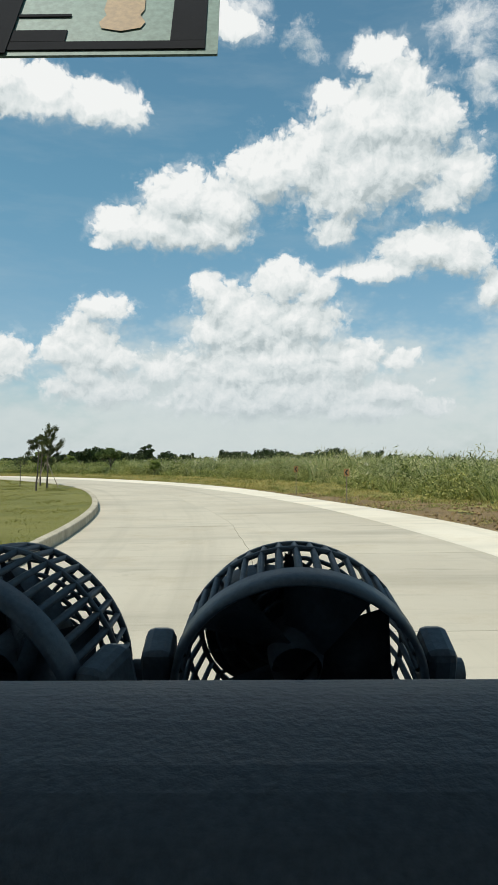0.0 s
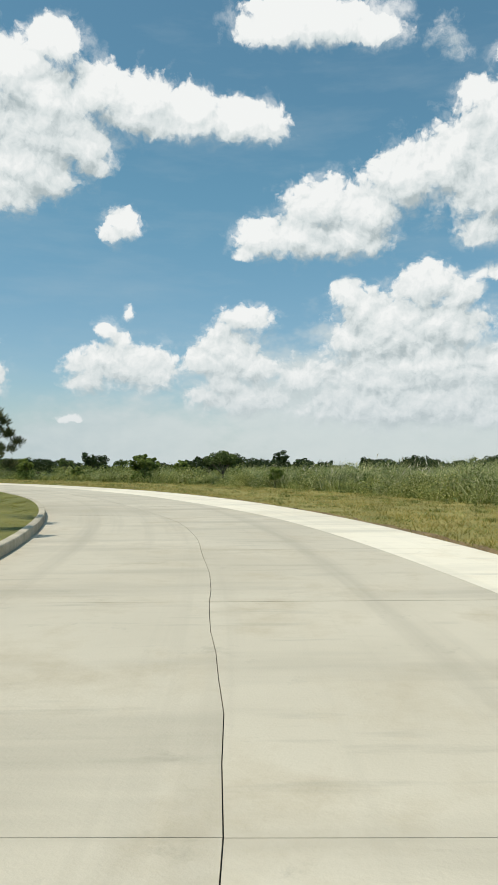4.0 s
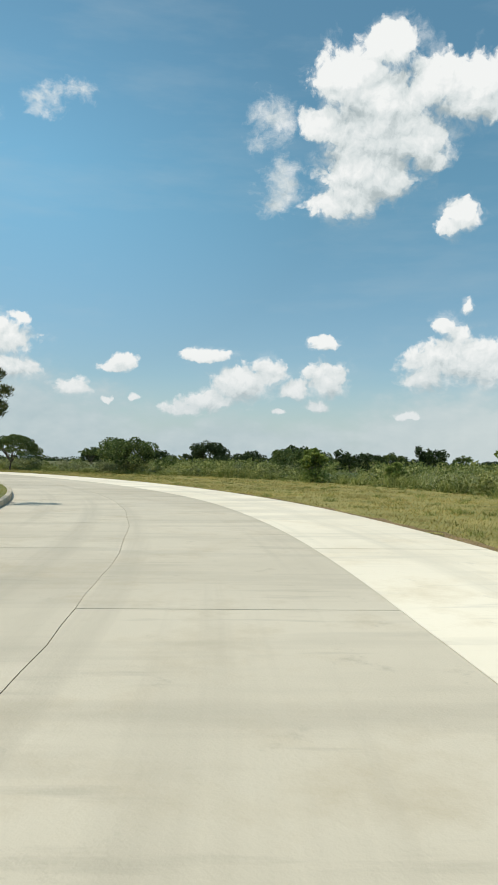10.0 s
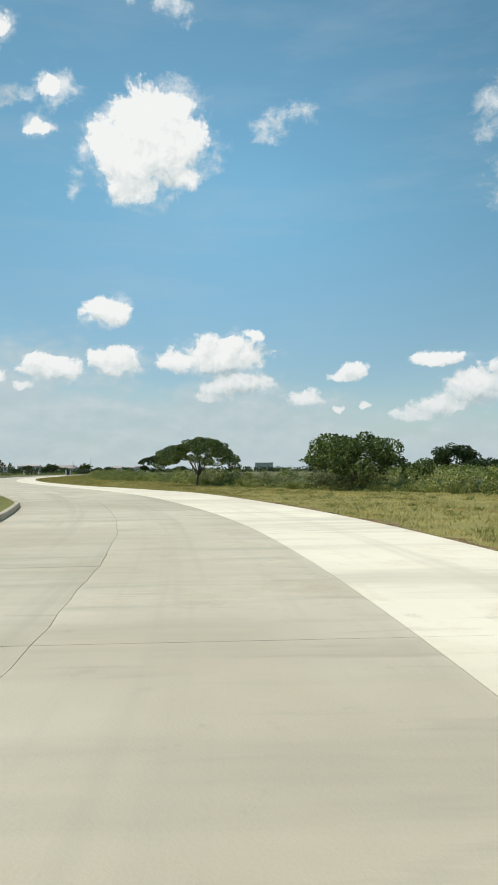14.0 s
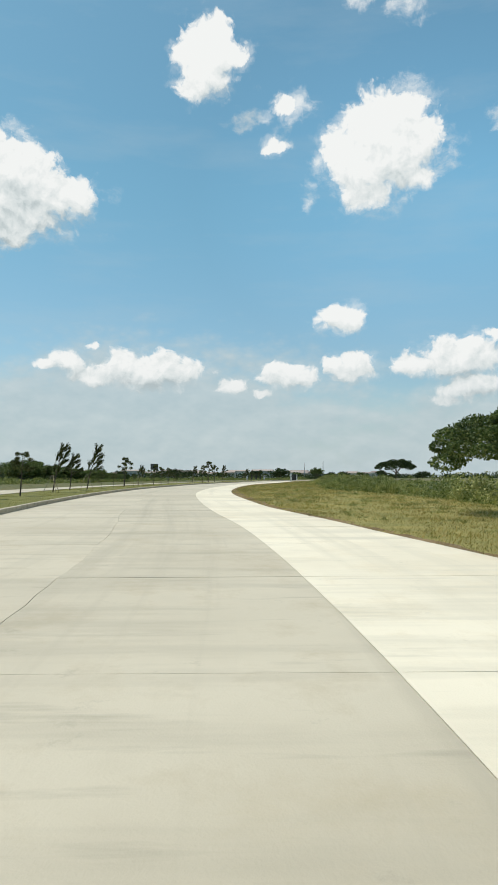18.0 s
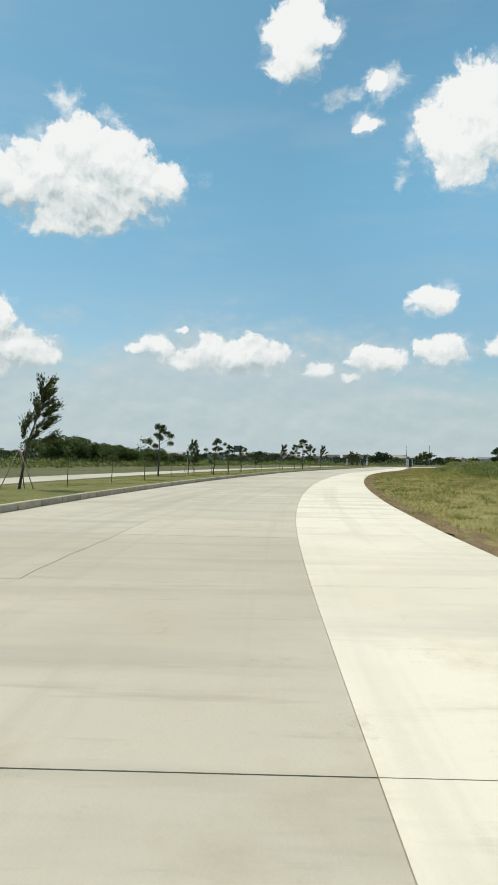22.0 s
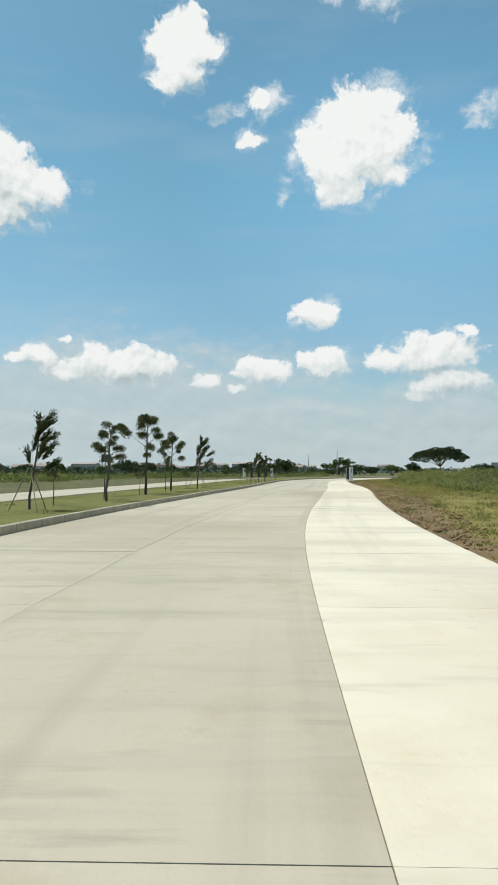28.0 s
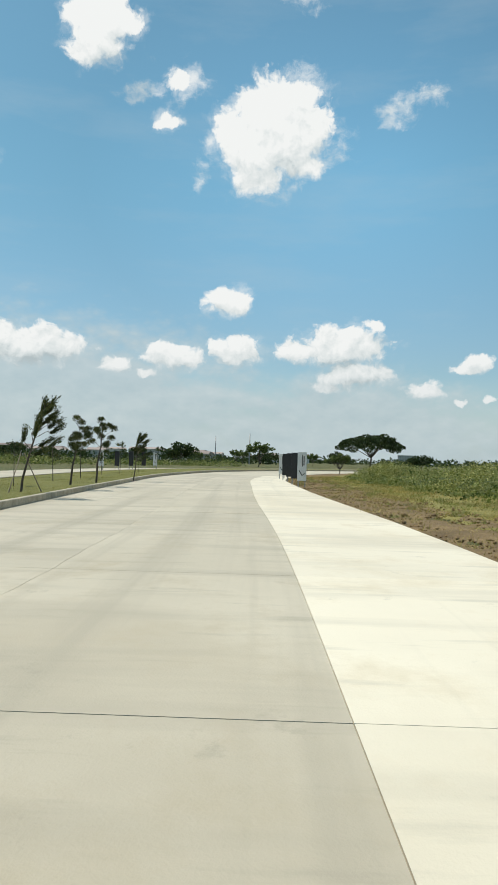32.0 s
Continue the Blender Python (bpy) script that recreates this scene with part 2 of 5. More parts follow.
# thin streaks and the milky bank near the horizon
streak = wnoise(wvec("MULTIPLY", flat, (0.05, 0.22, 0)), 1.0, 6.0, 0.6).outputs["Fac"]
streaks = wnode("ShaderNodeMapRange", i0=streak, i1=0.5, i2=0.85, i3=0.0, i4=0.28).outputs[0]
CLOUD_BANKS = ((90, 3.4, 23, 7.7), (112, 3.6, 14, 8.2), (64, 1.8, 13, 5.4), (3, 3.5, 21, 8.5), (-22, 4, 14, 9), (26, 1.5, 12, 4.5), (44, 0.5, 14, 3.2))
squat = wvec("MULTIPLY", flat, (0.42, 0.75, 1.0))
low_heads = heads(squat)
low_heads_up = heads(wvec("ADD", squat, (0.2, 0.55, 0)))
bank_field = wmath("MULTIPLY_ADD", wmath("SUBTRACT", low_heads, 0.5), 1.1, puffs(flat, CLOUD_BANKS))
bank = wnode("ShaderNodeMapRange", i0=bank_field, i1=-0.1, i2=0.55, i3=0.0, i4=0.85)
bank.interpolation_type = "SMOOTHSTEP"
low = wnode("ShaderNodeMapRange", i0=el, i1=7.0, i2=0.0, i3=0.0, i4=0.8).outputs[0]
cirrus = wnode("ShaderNodeMapRange", i0=puffs(flat, ((62, 22, 24, 15),)), i1=0.0, i2=0.9, i3=1.0, i4=1.28).outputs[0]
veil = wmath("MAXIMUM", streaks, low, clamp=True)
bank_lit = wnode("ShaderNodeMapRange", i0=wmath("SUBTRACT", low_heads, low_heads_up), i1=-0.4, i2=0.6).outputs[0]
# the lit tops and grey undersides
sunward = wmath("ADD", wnode("ShaderNodeMapRange", i0=az, i1=40.0, i2=68.0, i3=0.0, i4=0.3).outputs[0], wnode("ShaderNodeMapRange", i0=az, i1=84.0, i2=98.0, i3=0.0, i4=-0.24).outputs[0])
aloft = wnode("ShaderNodeMapRange", i0=el, i1=9.0, i2=17.0, i3=0.1, i4=1.0).outputs[0]
lit = wmath("MULTIPLY_ADD", sunward, aloft, wnode("ShaderNodeMapRange", i0=relief, i1=-0.6, i2=0.8).outputs[0], clamp=True)
ramp = W.nodes.new("ShaderNodeValToRGB")
ramp.color_ramp.elements[0].position, ramp.color_ramp.elements[0].color = 0.05, (0.43, 0.50, 0.515, 1)
ramp.color_ramp.elements[1].position, ramp.color_ramp.elements[1].color = 0.84, (0.90, 0.915, 0.90, 1)
middle = ramp.color_ramp.elements.new(0.42)
middle.color = (0.69, 0.745, 0.745, 1)
W.links.new(lit, ramp.inputs[0])
blue = W.nodes.new("ShaderNodeTexSky")
blue.sky_type, blue.sun_disc = "NISHITA", False
blue.sun_elevation, blue.sun_rotation = SUN_HEIGHT, math.atan2(SUN_FROM.x, SUN_FROM.y)
blue.air_density, blue.dust_density, blue.ozone_density = 1.0, 0.7, 1.6
height = wnode("ShaderNodeMapRange", i0=el, i1=3.0, i2=24.0)
height.interpolation_type = "SMOOTHSTEP"
tone = W.nodes.new("ShaderNodeMix")
tone.data_type = "RGBA"
W.links.new(height.outputs[0], tone.inputs[0])
tone.inputs[6].default_value, tone.inputs[7].default_value = (0.098, 0.110, 0.106, 1), (0.090, 0.133, 0.116, 1)
clear = wnode("ShaderNodeVectorMath", i0=wvec("MULTIPLY", blue.outputs[0], tone.outputs[2]), i3=cirrus)
clear.operation = "SCALE"
clear = clear.outputs[0]
hazed = W.nodes.new("ShaderNodeMix")
hazed.data_type = "RGBA"
W.links.new(veil, hazed.inputs[0]), W.links.new(clear, hazed.inputs[6])
hazed.inputs[7].default_value = (0.48, 0.575, 0.62, 1)
bank_tone = W.nodes.new("ShaderNodeMix")
bank_tone.data_type = "RGBA"
W.links.new(bank_lit, bank_tone.inputs[0])
bank_tone.inputs[6].default_value, bank_tone.inputs[7].default_value = (0.42, 0.53, 0.57, 1), (0.62, 0.69, 0.70, 1)
banked = W.nodes.new("ShaderNodeMix")
banked.data_type = "RGBA"
bank_light = W.nodes.new("ShaderNodeMix")
bank_light.data_type = "RGBA"
W.links.new(wnode("ShaderNodeMapRange", i0=az, i1=42.0, i2=18.0, i3=0.0, i4=0.6).outputs[0], bank_light.inputs[0]), W.links.new(bank_tone.outputs[2], bank_light.inputs[6])
bank_light.inputs[7].default_value = (0.72, 0.76, 0.735, 1)
W.links.new(bank.outputs[0], banked.inputs[0]), W.links.new(hazed.outputs[2], banked.inputs[6]), W.links.new(bank_light.outputs[2], banked.inputs[7])
clouded = W.nodes.new("ShaderNodeMix")
clouded.data_type = "RGBA"
far_off = W.nodes.new("ShaderNodeMix")
far_off.data_type = "RGBA"
W.links.new(wnode("ShaderNodeMapRange", i0=el, i1=1.0, i2=9.0, i3=0.62, i4=0.03).outputs[0], far_off.inputs[0]), W.links.new(ramp.outputs[0], far_off.inputs[6])
far_off.inputs[7].default_value = (0.56, 0.63, 0.655, 1)
W.links.new(covered, clouded.inputs[0]), W.links.new(banked.outputs[2], clouded.inputs[6]), W.links.new(far_off.outputs[2], clouded.inputs[7])
sky_light = wnode("ShaderNodeBackground", i0=clouded.outputs[2], i1=1.0)
sky_out = W.nodes.new("ShaderNodeOutputWorld")
W.links.new(sky_light.outputs[0], sky_out.inputs[0])


# ---- materials ----
def material(name, rough=0.8, metal=0.0):
    m = bpy.data.materials.new(name)
    m.use_nodes = True
    t = m.node_tree
    b = t.nodes["Principled BSDF"]
    b.inputs["Roughness"].default_value, b.inputs["Metallic"].default_value = rough, metal
    return m, t, b


def mixed(t, fac, a, b):
    n = t.nodes.new("ShaderNodeMix")
    n.data_type = "RGBA"
    for i, v in ((0, fac), (6, a), (7, b)):
        if isinstance(v, bpy.types.NodeSocket):
            t.links.new(v, n.inputs[i])
        else:
            n.inputs[i].default_value = v if i == 0 else (*v, 1)
    return n.outputs[2]


def noised(t, scale, detail=4.0, low=0.35, high=0.65, stretch=(1, 1, 1), rough=0.6, local=False):
    c = t.nodes.new("ShaderNodeTexCoord").outputs["Object"] if local else t.nodes.new("ShaderNodeNewGeometry").outputs["Position"]
    s = t.nodes.new("ShaderNodeVectorMath")
    s.operation = "MULTIPLY"
    s.inputs[1].default_value = stretch
    t.links.new(c, s.inputs[0])
    n = t.nodes.new("ShaderNodeTexNoise")
    n.inputs["Scale"].default_value, n.inputs["Detail"].default_value, n.inputs["Roughness"].default_value = scale, detail, rough
    t.links.new(s.outputs[0], n.inputs["Vector"])
    r = t.nodes.new("ShaderNodeMapRange")
    r.inputs[1].default_value, r.inputs[2].default_value = low, high
    t.links.new(n.outputs["Fac"], r.inputs[0])
    return r.outputs[0]


def bumped(t, b, height, strength=0.4, distance=0.02):
    n = t.nodes.new("ShaderNodeBump")
    n.inputs["Strength"].default_value, n.inputs["Distance"].default_value = strength, distance
    t.links.new(height, n.inputs["Height"])
    t.links.new(n.outputs[0], b.inputs["Normal"])


def randomly(t, island=False):
    return t.nodes.new("ShaderNodeNewGeometry").outputs["Random Per Island"] if island else t.nodes.new("ShaderNodeObjectInfo").outputs["Random"]


def surface(name, light, dark, scale=3.0, fine=60.0, rough=0.85, bump=0.3, vary=0.0, metal=0.0, stretch=(1, 1, 1), depth=0.01, local=False):
    """A rough surface of two tones at two scales, with fine relief."""
    m, t, b = material(name, rough, metal)
    col = mixed(t, noised(t, scale, 5, 0.3, 0.7, stretch, local=local), dark, light)
    grain = noised(t, fine, 3, 0.3, 0.7, local=local)
    mul = t.nodes.new("ShaderNodeMix")
    mul.data_type, mul.blend_type = "RGBA", "MULTIPLY"
    mul.inputs[0].default_value = 0.35
    t.links.new(col, mul.inputs[6]), t.links.new(grain, mul.inputs[7])
    out = mul.outputs[2]
    if vary:
        hsv = t.nodes.new("ShaderNodeHueSaturation")
        mr = t.nodes.new("ShaderNodeMapRange")
        mr.inputs[3].default_value, mr.inputs[4].default_value = 1 - vary, 1 + vary
        t.links.new(randomly(t), mr.inputs[0]), t.links.new(mr.outputs[0], hsv.inputs["Value"]), t.links.new(out, hsv.inputs["Color"])
        out = hsv.outputs[0]
    t.links.new(out, b.inputs["Base Color"])
    bumped(t, b, grain, bump, depth)
    return m


def foliage(name, tones, rough=0.55, through=0.35, dry=False):
    """Leaves or blades, each a shade of its own between the tones, with some light passing through."""
    m, t, b = material(name, rough)
    r = t.nodes.new("ShaderNodeValToRGB")
    e = r.color_ramp.elements
    e[0].color, e[1].color = (*tones[0], 1), (*tones[-1], 1)
    for i, c in enumerate(tones[1:-1], 1):
        e.new(i / (len(tones) - 1)).color = (*c, 1)
    t.links.new(randomly(t, True), r.inputs[0])
    patch = mixed(t, noised(t, 0.35, 3, 0.3, 0.7), (0.72, 0.75, 0.7), (1.2, 1.15, 1.05))
    clumpy = t.nodes.new("ShaderNodeMix")
    clumpy.data_type, clumpy.blend_type = "RGBA", "MULTIPLY"
    clumpy.inputs[0].default_value = 1.0
    t.links.new(patch, clumpy.inputs[6]), t.links.new(mixed(t, noised(t, 1.5, 2, 0.38, 0.62), (0.62, 0.66, 0.6), (1.25, 1.2, 1.2)), clumpy.inputs[7])
    patch = clumpy.outputs[2]
    if dry:
        patch = mixed(t, noised(t, 0.16, 5, 0.46, 0.62), patch, (1.45, 1.3, 1.15))
        patch = mixed(t, noised(t, 0.45, 5, 0.52, 0.66), patch, (1.0, 0.95, 0.8))
    mul = t.nodes.new("ShaderNodeMix")
    mul.data_type, mul.blend_type = "RGBA", "MULTIPLY"
    mul.inputs[0].default_value = 1.0
    t.links.new(r.outputs[0], mul.inputs[6]), t.links.new(patch, mul.inputs[7])
    t.links.new(mul.outputs[2], b.inputs["Base Color"])
    b.inputs["Specular IOR Level"].default_value = 0.3
    tr = t.nodes.new("ShaderNodeBsdfTranslucent")
    t.links.new(mul.outputs[2], tr.inputs[0])
    mx = t.nodes.new("ShaderNodeMixShader")
    mx.inputs[0].default_value = through
    t.links.new(b.outputs[0], mx.inputs[1]), t.links.new(tr.outputs[0], mx.inputs[2])
    t.links.new(mx.outputs[0], t.nodes["Material Output"].inputs[0])
    return m


def concrete(name, light, dark, vary):
    """Broom-finished concrete with long tyre-worn streaks, stains and slab-to-slab variation."""
    m, t, b = material(name, 0.75)
    base = mixed(t, noised(t, 0.35, 6, 0.3, 0.7), dark, light)
    blot = noised(t, 0.09, 6, 0.50, 0.74)
    base = mixed(t, blot, base, tuple(c * k for c, k in zip(dark, (0.80, 0.77, 0.72))))
    base = mixed(t, noised(t, 0.7, 7, 0.50, 0.68, rough=0.7), base, tuple(c * k for c, k in zip(dark, (0.94, 0.91, 0.86))))
    lane = t.nodes.new("ShaderNodeAttribute")
    lane.attribute_name = "lane"
    for stretch, low, high, k in (((0.9, 0.12, 1), 0.50, 0.76, 0.77), ((0.03, 1.1, 1), 0.52, 0.78, 0.80), ((3.5, 0.5, 1), 0.58, 0.76, 0.78)):
        sv = t.nodes.new("ShaderNodeVectorMath")
        sv.operation = "MULTIPLY"
        sv.inputs[1].default_value = stretch
        t.links.new(lane.outputs["Vector"], sv.inputs[0])
        nz = t.nodes.new("ShaderNodeTexNoise")
        nz.inputs["Scale"].default_value, nz.inputs["Detail"].default_value, nz.inputs["Roughness"].default_value = 1.0, 5.0, 0.6
        t.links.new(sv.outputs[0], nz.inputs["Vector"])
        rg = t.nodes.new("ShaderNodeMapRange")
        rg.inputs[1].default_value, rg.inputs[2].default_value = low, high
        t.links.new(nz.outputs["Fac"], rg.inputs[0])
        base = mixed(t, rg.outputs[0], base, tuple(c * k for c in dark))
    speck = noised(t, 1.6, 8, 0.60, 0.78, rough=0.75)
    base = mixed(t, speck, base, tuple(c * 0.70 for c in dark))
    hsv = t.nodes.new("ShaderNodeHueSaturation")
    mr = t.nodes.new("ShaderNodeMapRange")
    mr.inputs[3].default_value, mr.inputs[4].default_value = 1 - vary, 1 + vary
    t.links.new(randomly(t), mr.inputs[0]), t.links.new(mr.outputs[0], hsv.inputs["Value"]), t.links.new(base, hsv.inputs["Color"])
    t.links.new(hsv.outputs[0], b.inputs["Base Color"])
    bumped(t, b, noised(t, 40, 4, 0.3, 0.7), 0.25, 0.006)
    return m


LANE = concrete("lane_concrete", (0.57, 0.50, 0.38), (0.465, 0.405, 0.30), 0.04)
FRESH = concrete("shoulder_concrete", (0.80, 0.715, 0.555), (0.70, 0.62, 0.475), 0.03)
KERB = surface("kerb_concrete", (0.62, 0.535, 0.39), (0.40, 0.34, 0.24), 2.6, 50, 0.85, 0.4, 0.10, depth=0.008)
JOINT = surface("joint_filler", (0.10, 0.095, 0.085), (0.05, 0.048, 0.045), 4, 60)
SOIL = surface("bare_soil", (0.36, 0.24, 0.105), (0.17, 0.108, 0.044), 0.9, 14, 0.95, 0.8, depth=0.05)
CLOD = surface("dry_clods", (0.40, 0.265, 0.115), (0.16, 0.10, 0.044), 3, 25, 0.95, 0.6, depth=0.02)
BARK = surface("bark", (0.17, 0.135, 0.10), (0.075, 0.058, 0.045), 6, 45, 0.9, 0.6, stretch=(1, 1, 0.25), depth=0.02)
STAKE = surface("stake_wood", (0.34, 0.27, 0.19), (0.20, 0.155, 0.105), 8, 60, 0.85, 0.4, stretch=(1, 1, 0.15))


def field_ground(name):
    m, t, b = material(name, 0.95)
    green = mixed(t, noised(t, 0.5, 6, 0.35, 0.65), (0.085, 0.098, 0.024), (0.145, 0.13, 0.038))
    straw = mixed(t, noised(t, 0.11, 5, 0.48, 0.70), green, (0.20, 0.16, 0.058))
    tuft = mixed(t, noised(t, 2.6, 6, 0.42, 0.68), straw, (0.06, 0.066, 0.018))
    bare = mixed(t, noised(t, 0.22, 6, 0.60, 0.72), tuft, (0.25, 0.18, 0.09))
    t.links.new(bare, b.inputs["Base Color"])
    bumped(t, b, noised(t, 5, 5, 0.3, 0.7), 0.9, 0.08)
    return m


FIELD = field_ground("field_ground")
VERGE = surface("verge_turf", (0.42, 0.345, 0.10), (0.22, 0.205, 0.045), 0.6, 16, 0.95, 0.8, depth=0.04)
LAWN = surface("median_lawn", (0.27, 0.245, 0.055), (0.175, 0.175, 0.034), 0.5, 22, 0.95, 0.8, depth=0.04)
GRASS = foliage("short_grass", ((0.16, 0.175, 0.032), (0.25, 0.225, 0.052), (0.34, 0.275, 0.085), (0.43, 0.345, 0.13)), dry=True)
STRAW = foliage("dry_cut_grass", ((0.29, 0.24, 0.085), (0.41, 0.34, 0.13), (0.54, 0.46, 0.20)))
FRESH_REED = foliage("fresh_grass_blades", ((0.13, 0.165, 0.034), (0.24, 0.27, 0.072), (0.40, 0.39, 0.145)))
SILVER_WEED = foliage("grey_green_leaves", ((0.10, 0.125, 0.05), (0.19, 0.21, 0.09), (0.30, 0.31, 0.16)))
TURF = foliage("turf", ((0.17, 0.185, 0.03), (0.24, 0.23, 0.046), (0.33, 0.28, 0.075)))
REED = foliage("tall_grass_blades", ((0.12, 0.16, 0.045), (0.24, 0.275, 0.09), (0.37, 0.385, 0.165), (0.55, 0.51, 0.30)))
PLUME = foliage("grass_plumes", ((0.50, 0.45, 0.34), (0.66, 0.62, 0.52)))
WEED = foliage("weed_leaves", ((0.08, 0.115, 0.028), (0.20, 0.24, 0.062), (0.39, 0.39, 0.145)))
BRIGHT_WEED = foliage("bright_weed_leaves", ((0.14, 0.165, 0.04), (0.31, 0.325, 0.095), (0.50, 0.48, 0.20)))
# dark greens stand in for the shade deep inside the growth
THICKET_SHADE = surface("thicket_shade", (0.11, 0.14, 0.032), (0.045, 0.065, 0.016), 1.3, 9, 0.95, 0.9, depth=0.1)
LEAF = foliage("tree_leaves", ((0.05, 0.085, 0.022), (0.10, 0.145, 0.04), (0.21, 0.245, 0.08)))
GREEN_LEAF = foliage("green_tree_leaves", ((0.12, 0.18, 0.035), (0.22, 0.28, 0.065), (0.34, 0.37, 0.11)))
DARK_LEAF = foliage("dark_tree_leaves", ((0.022, 0.042, 0.014), (0.042, 0.07, 0.02), (0.075, 0.10, 0.03)))
NEEDLE = foliage("needle_sprays", ((0.035, 0.055, 0.02), (0.07, 0.09, 0.03), (0.15, 0.15, 0.055)))
WHITE_PAINT = surface("white_panel", (0.78, 0.78, 0.76), (0.68, 0.68, 0.66), 1.5, 40, 0.5, 0.1)
BLACK_PAINT = surface("black_panel", (0.02, 0.02, 0.022), (0.012, 0.012, 0.014), 2, 40, 0.5, 0.1)
GREY_PAINT = surface("grey_lettering", (0.17, 0.16, 0.155), (0.13, 0.12, 0.12), 2, 40, 0.5, 0.1)
STEEL = surface("galvanised_steel", (0.42, 0.42, 0.41), (0.28, 0.28, 0.27), 6, 60, 0.5, 0.2, metal=0.6)
SIGN_ORANGE = surface("sign_orange", (0.50, 0.26, 0.085), (0.38, 0.19, 0.06), 3, 60, 0.5, 0.1)
SIGN_BLACK = surface("sign_black", (0.02, 0.02, 0.02), (0.012, 0.012, 0.012), 3, 60, 0.5, 0.1)
HOUSE_WALL = surface("house_wall", (0.68, 0.66, 0.62), (0.56, 0.54, 0.50), 0.3, 5, 0.8, 0.2, 0.25)
HOUSE_ROOF = surface("house_roof", (0.42, 0.33, 0.28), (0.30, 0.24, 0.21), 0.4, 6, 0.7, 0.2, 0.3)
FAR_WINDOW = surface("far_window", (0.30, 0.33, 0.34), (0.24, 0.26, 0.27), 2, 20, 0.4, 0.05)


# ---- mesh helpers ----
def tri_mesh(name, v, f, smooth=False):
    me = bpy.data.meshes.new(name)
    v, f = np.asarray(v, np.float32), np.asarray(f, np.int32)
    me.vertices.add(len(v))
    me.vertices.foreach_set("co", v.ravel())
    me.loops.add(f.size)
    me.loops.foreach_set("vertex_index", f.ravel())
    me.polygons.add(len(f))
    me.polygons.foreach_set("loop_start", np.arange(0, f.size, 3, dtype=np.int32))
    if smooth:
        me.polygons.foreach_set("use_smooth", np.ones(len(f), bool))
    me.update(calc_edges=True)
    return me


def plain(name, v, f, smooth=False):
    me = bpy.data.meshes.new(name)
    me.from_pydata([tuple(p) for p in v], [], f)
    if smooth:
        for p in me.polygons:
            p.use_smooth = True
    me.update()
    return me


def put(name, me, mat, parent=None, label="", category="", group="", kind=""):
    if mat and not me.materials:
        me.materials.append(mat)
    ob = new(name, me)
    ob.parent = parent
    return tagged(ob, label, category, group, kind)


def bm_mesh(name, bm, smooth=False):
    me = bpy.data.meshes.new(name)
    bm.to_mesh(me)
    bm.free()
    if smooth:
        for p in me.polygons:
            p.use_smooth = True
    return me


def part(name, bm, mat, parent, label="", smooth=False):
    return put(name, bm_mesh(name, bm, smooth), mat, parent, label)


def box(x0, y0, z0, x1, y1, z1, bevel=0.0):
    bm = bmesh.new()
    bmesh.ops.create_cube(bm, size=1.0)
    bmesh.ops.scale(bm, vec=(x1 - x0, y1 - y0, z1 - z0), verts=bm.verts)
    bmesh.ops.translate(bm, vec=((x0 + x1) / 2, (y0 + y1) / 2, (z0 + z1) / 2), verts=bm.verts)
    if bevel:
        bmesh.ops.bevel(bm, geom=list(bm.edges), offset=bevel, segments=2, affect="EDGES", profile=0.5)
    return bm


def tubes(runs, sides=6):
    """Triangles of tapered tubes, each run a list of (point, radius)."""
    vs, fs, n = [], [], 0
    ang = np.linspace(0, 2 * np.pi, sides, endpoint=False)
    for run in runs:
        pts = np.array([p for p, r in run], float)
        rad = [r for p, r in run]
        tan = np.gradient(pts, axis=0)
        for i, (p, d) in enumerate(zip(pts, tan)):
            d = d / (np.linalg.norm(d) + 1e-9)
            a = np.cross(d, (0.3, 0.9, 0.1) if abs(d[2]) > 0.9 else (0, 0, 1))
            a /= np.linalg.norm(a) + 1e-9
            b = np.cross(d, a)
            vs.extend(p + rad[i] * (np.cos(t) * a + np.sin(t) * b) for t in ang)
        for i in range(len(run) - 1):
            for k in range(sides):
                q, w = n + i * sides + k, n + i * sides + (k + 1) % sides
                fs += [(q, w, w + sides), (q, w + sides, q + sides)]
        e = n + (len(run) - 1) * sides
        fs += [(e, e + k, e + k + 1) for k in range(1, sides - 1)]
        n += len(run) * sides
    return vs, fs


def unit(v):
    return v / (np.linalg.norm(v, axis=-1, keepdims=True) + 1e-9)


def leaves(rng, centres, size, along=None, thin=0.5):
    """A four-cornered leaf at each centre. along: the way in which it points."""
    n = len(centres)
    d = unit(rng.normal(size=(n, 3))) if along is None else unit(along)
    s = unit(np.cross(d, rng.normal(size=(n, 3))))
    size = np.broadcast_to(size, (n,))[:, None] * rng.uniform(0.65, 1.35, (n, 1))
    v = np.stack([centres - d * size, centres + s * size * thin, centres + d * size, centres - s * size * thin], 1).reshape(-1, 3)
    i = np.arange(n)[:, None] * 4
    f = np.concatenate([i + (0, 1, 2), i + (0, 2, 3)])
    return v, f


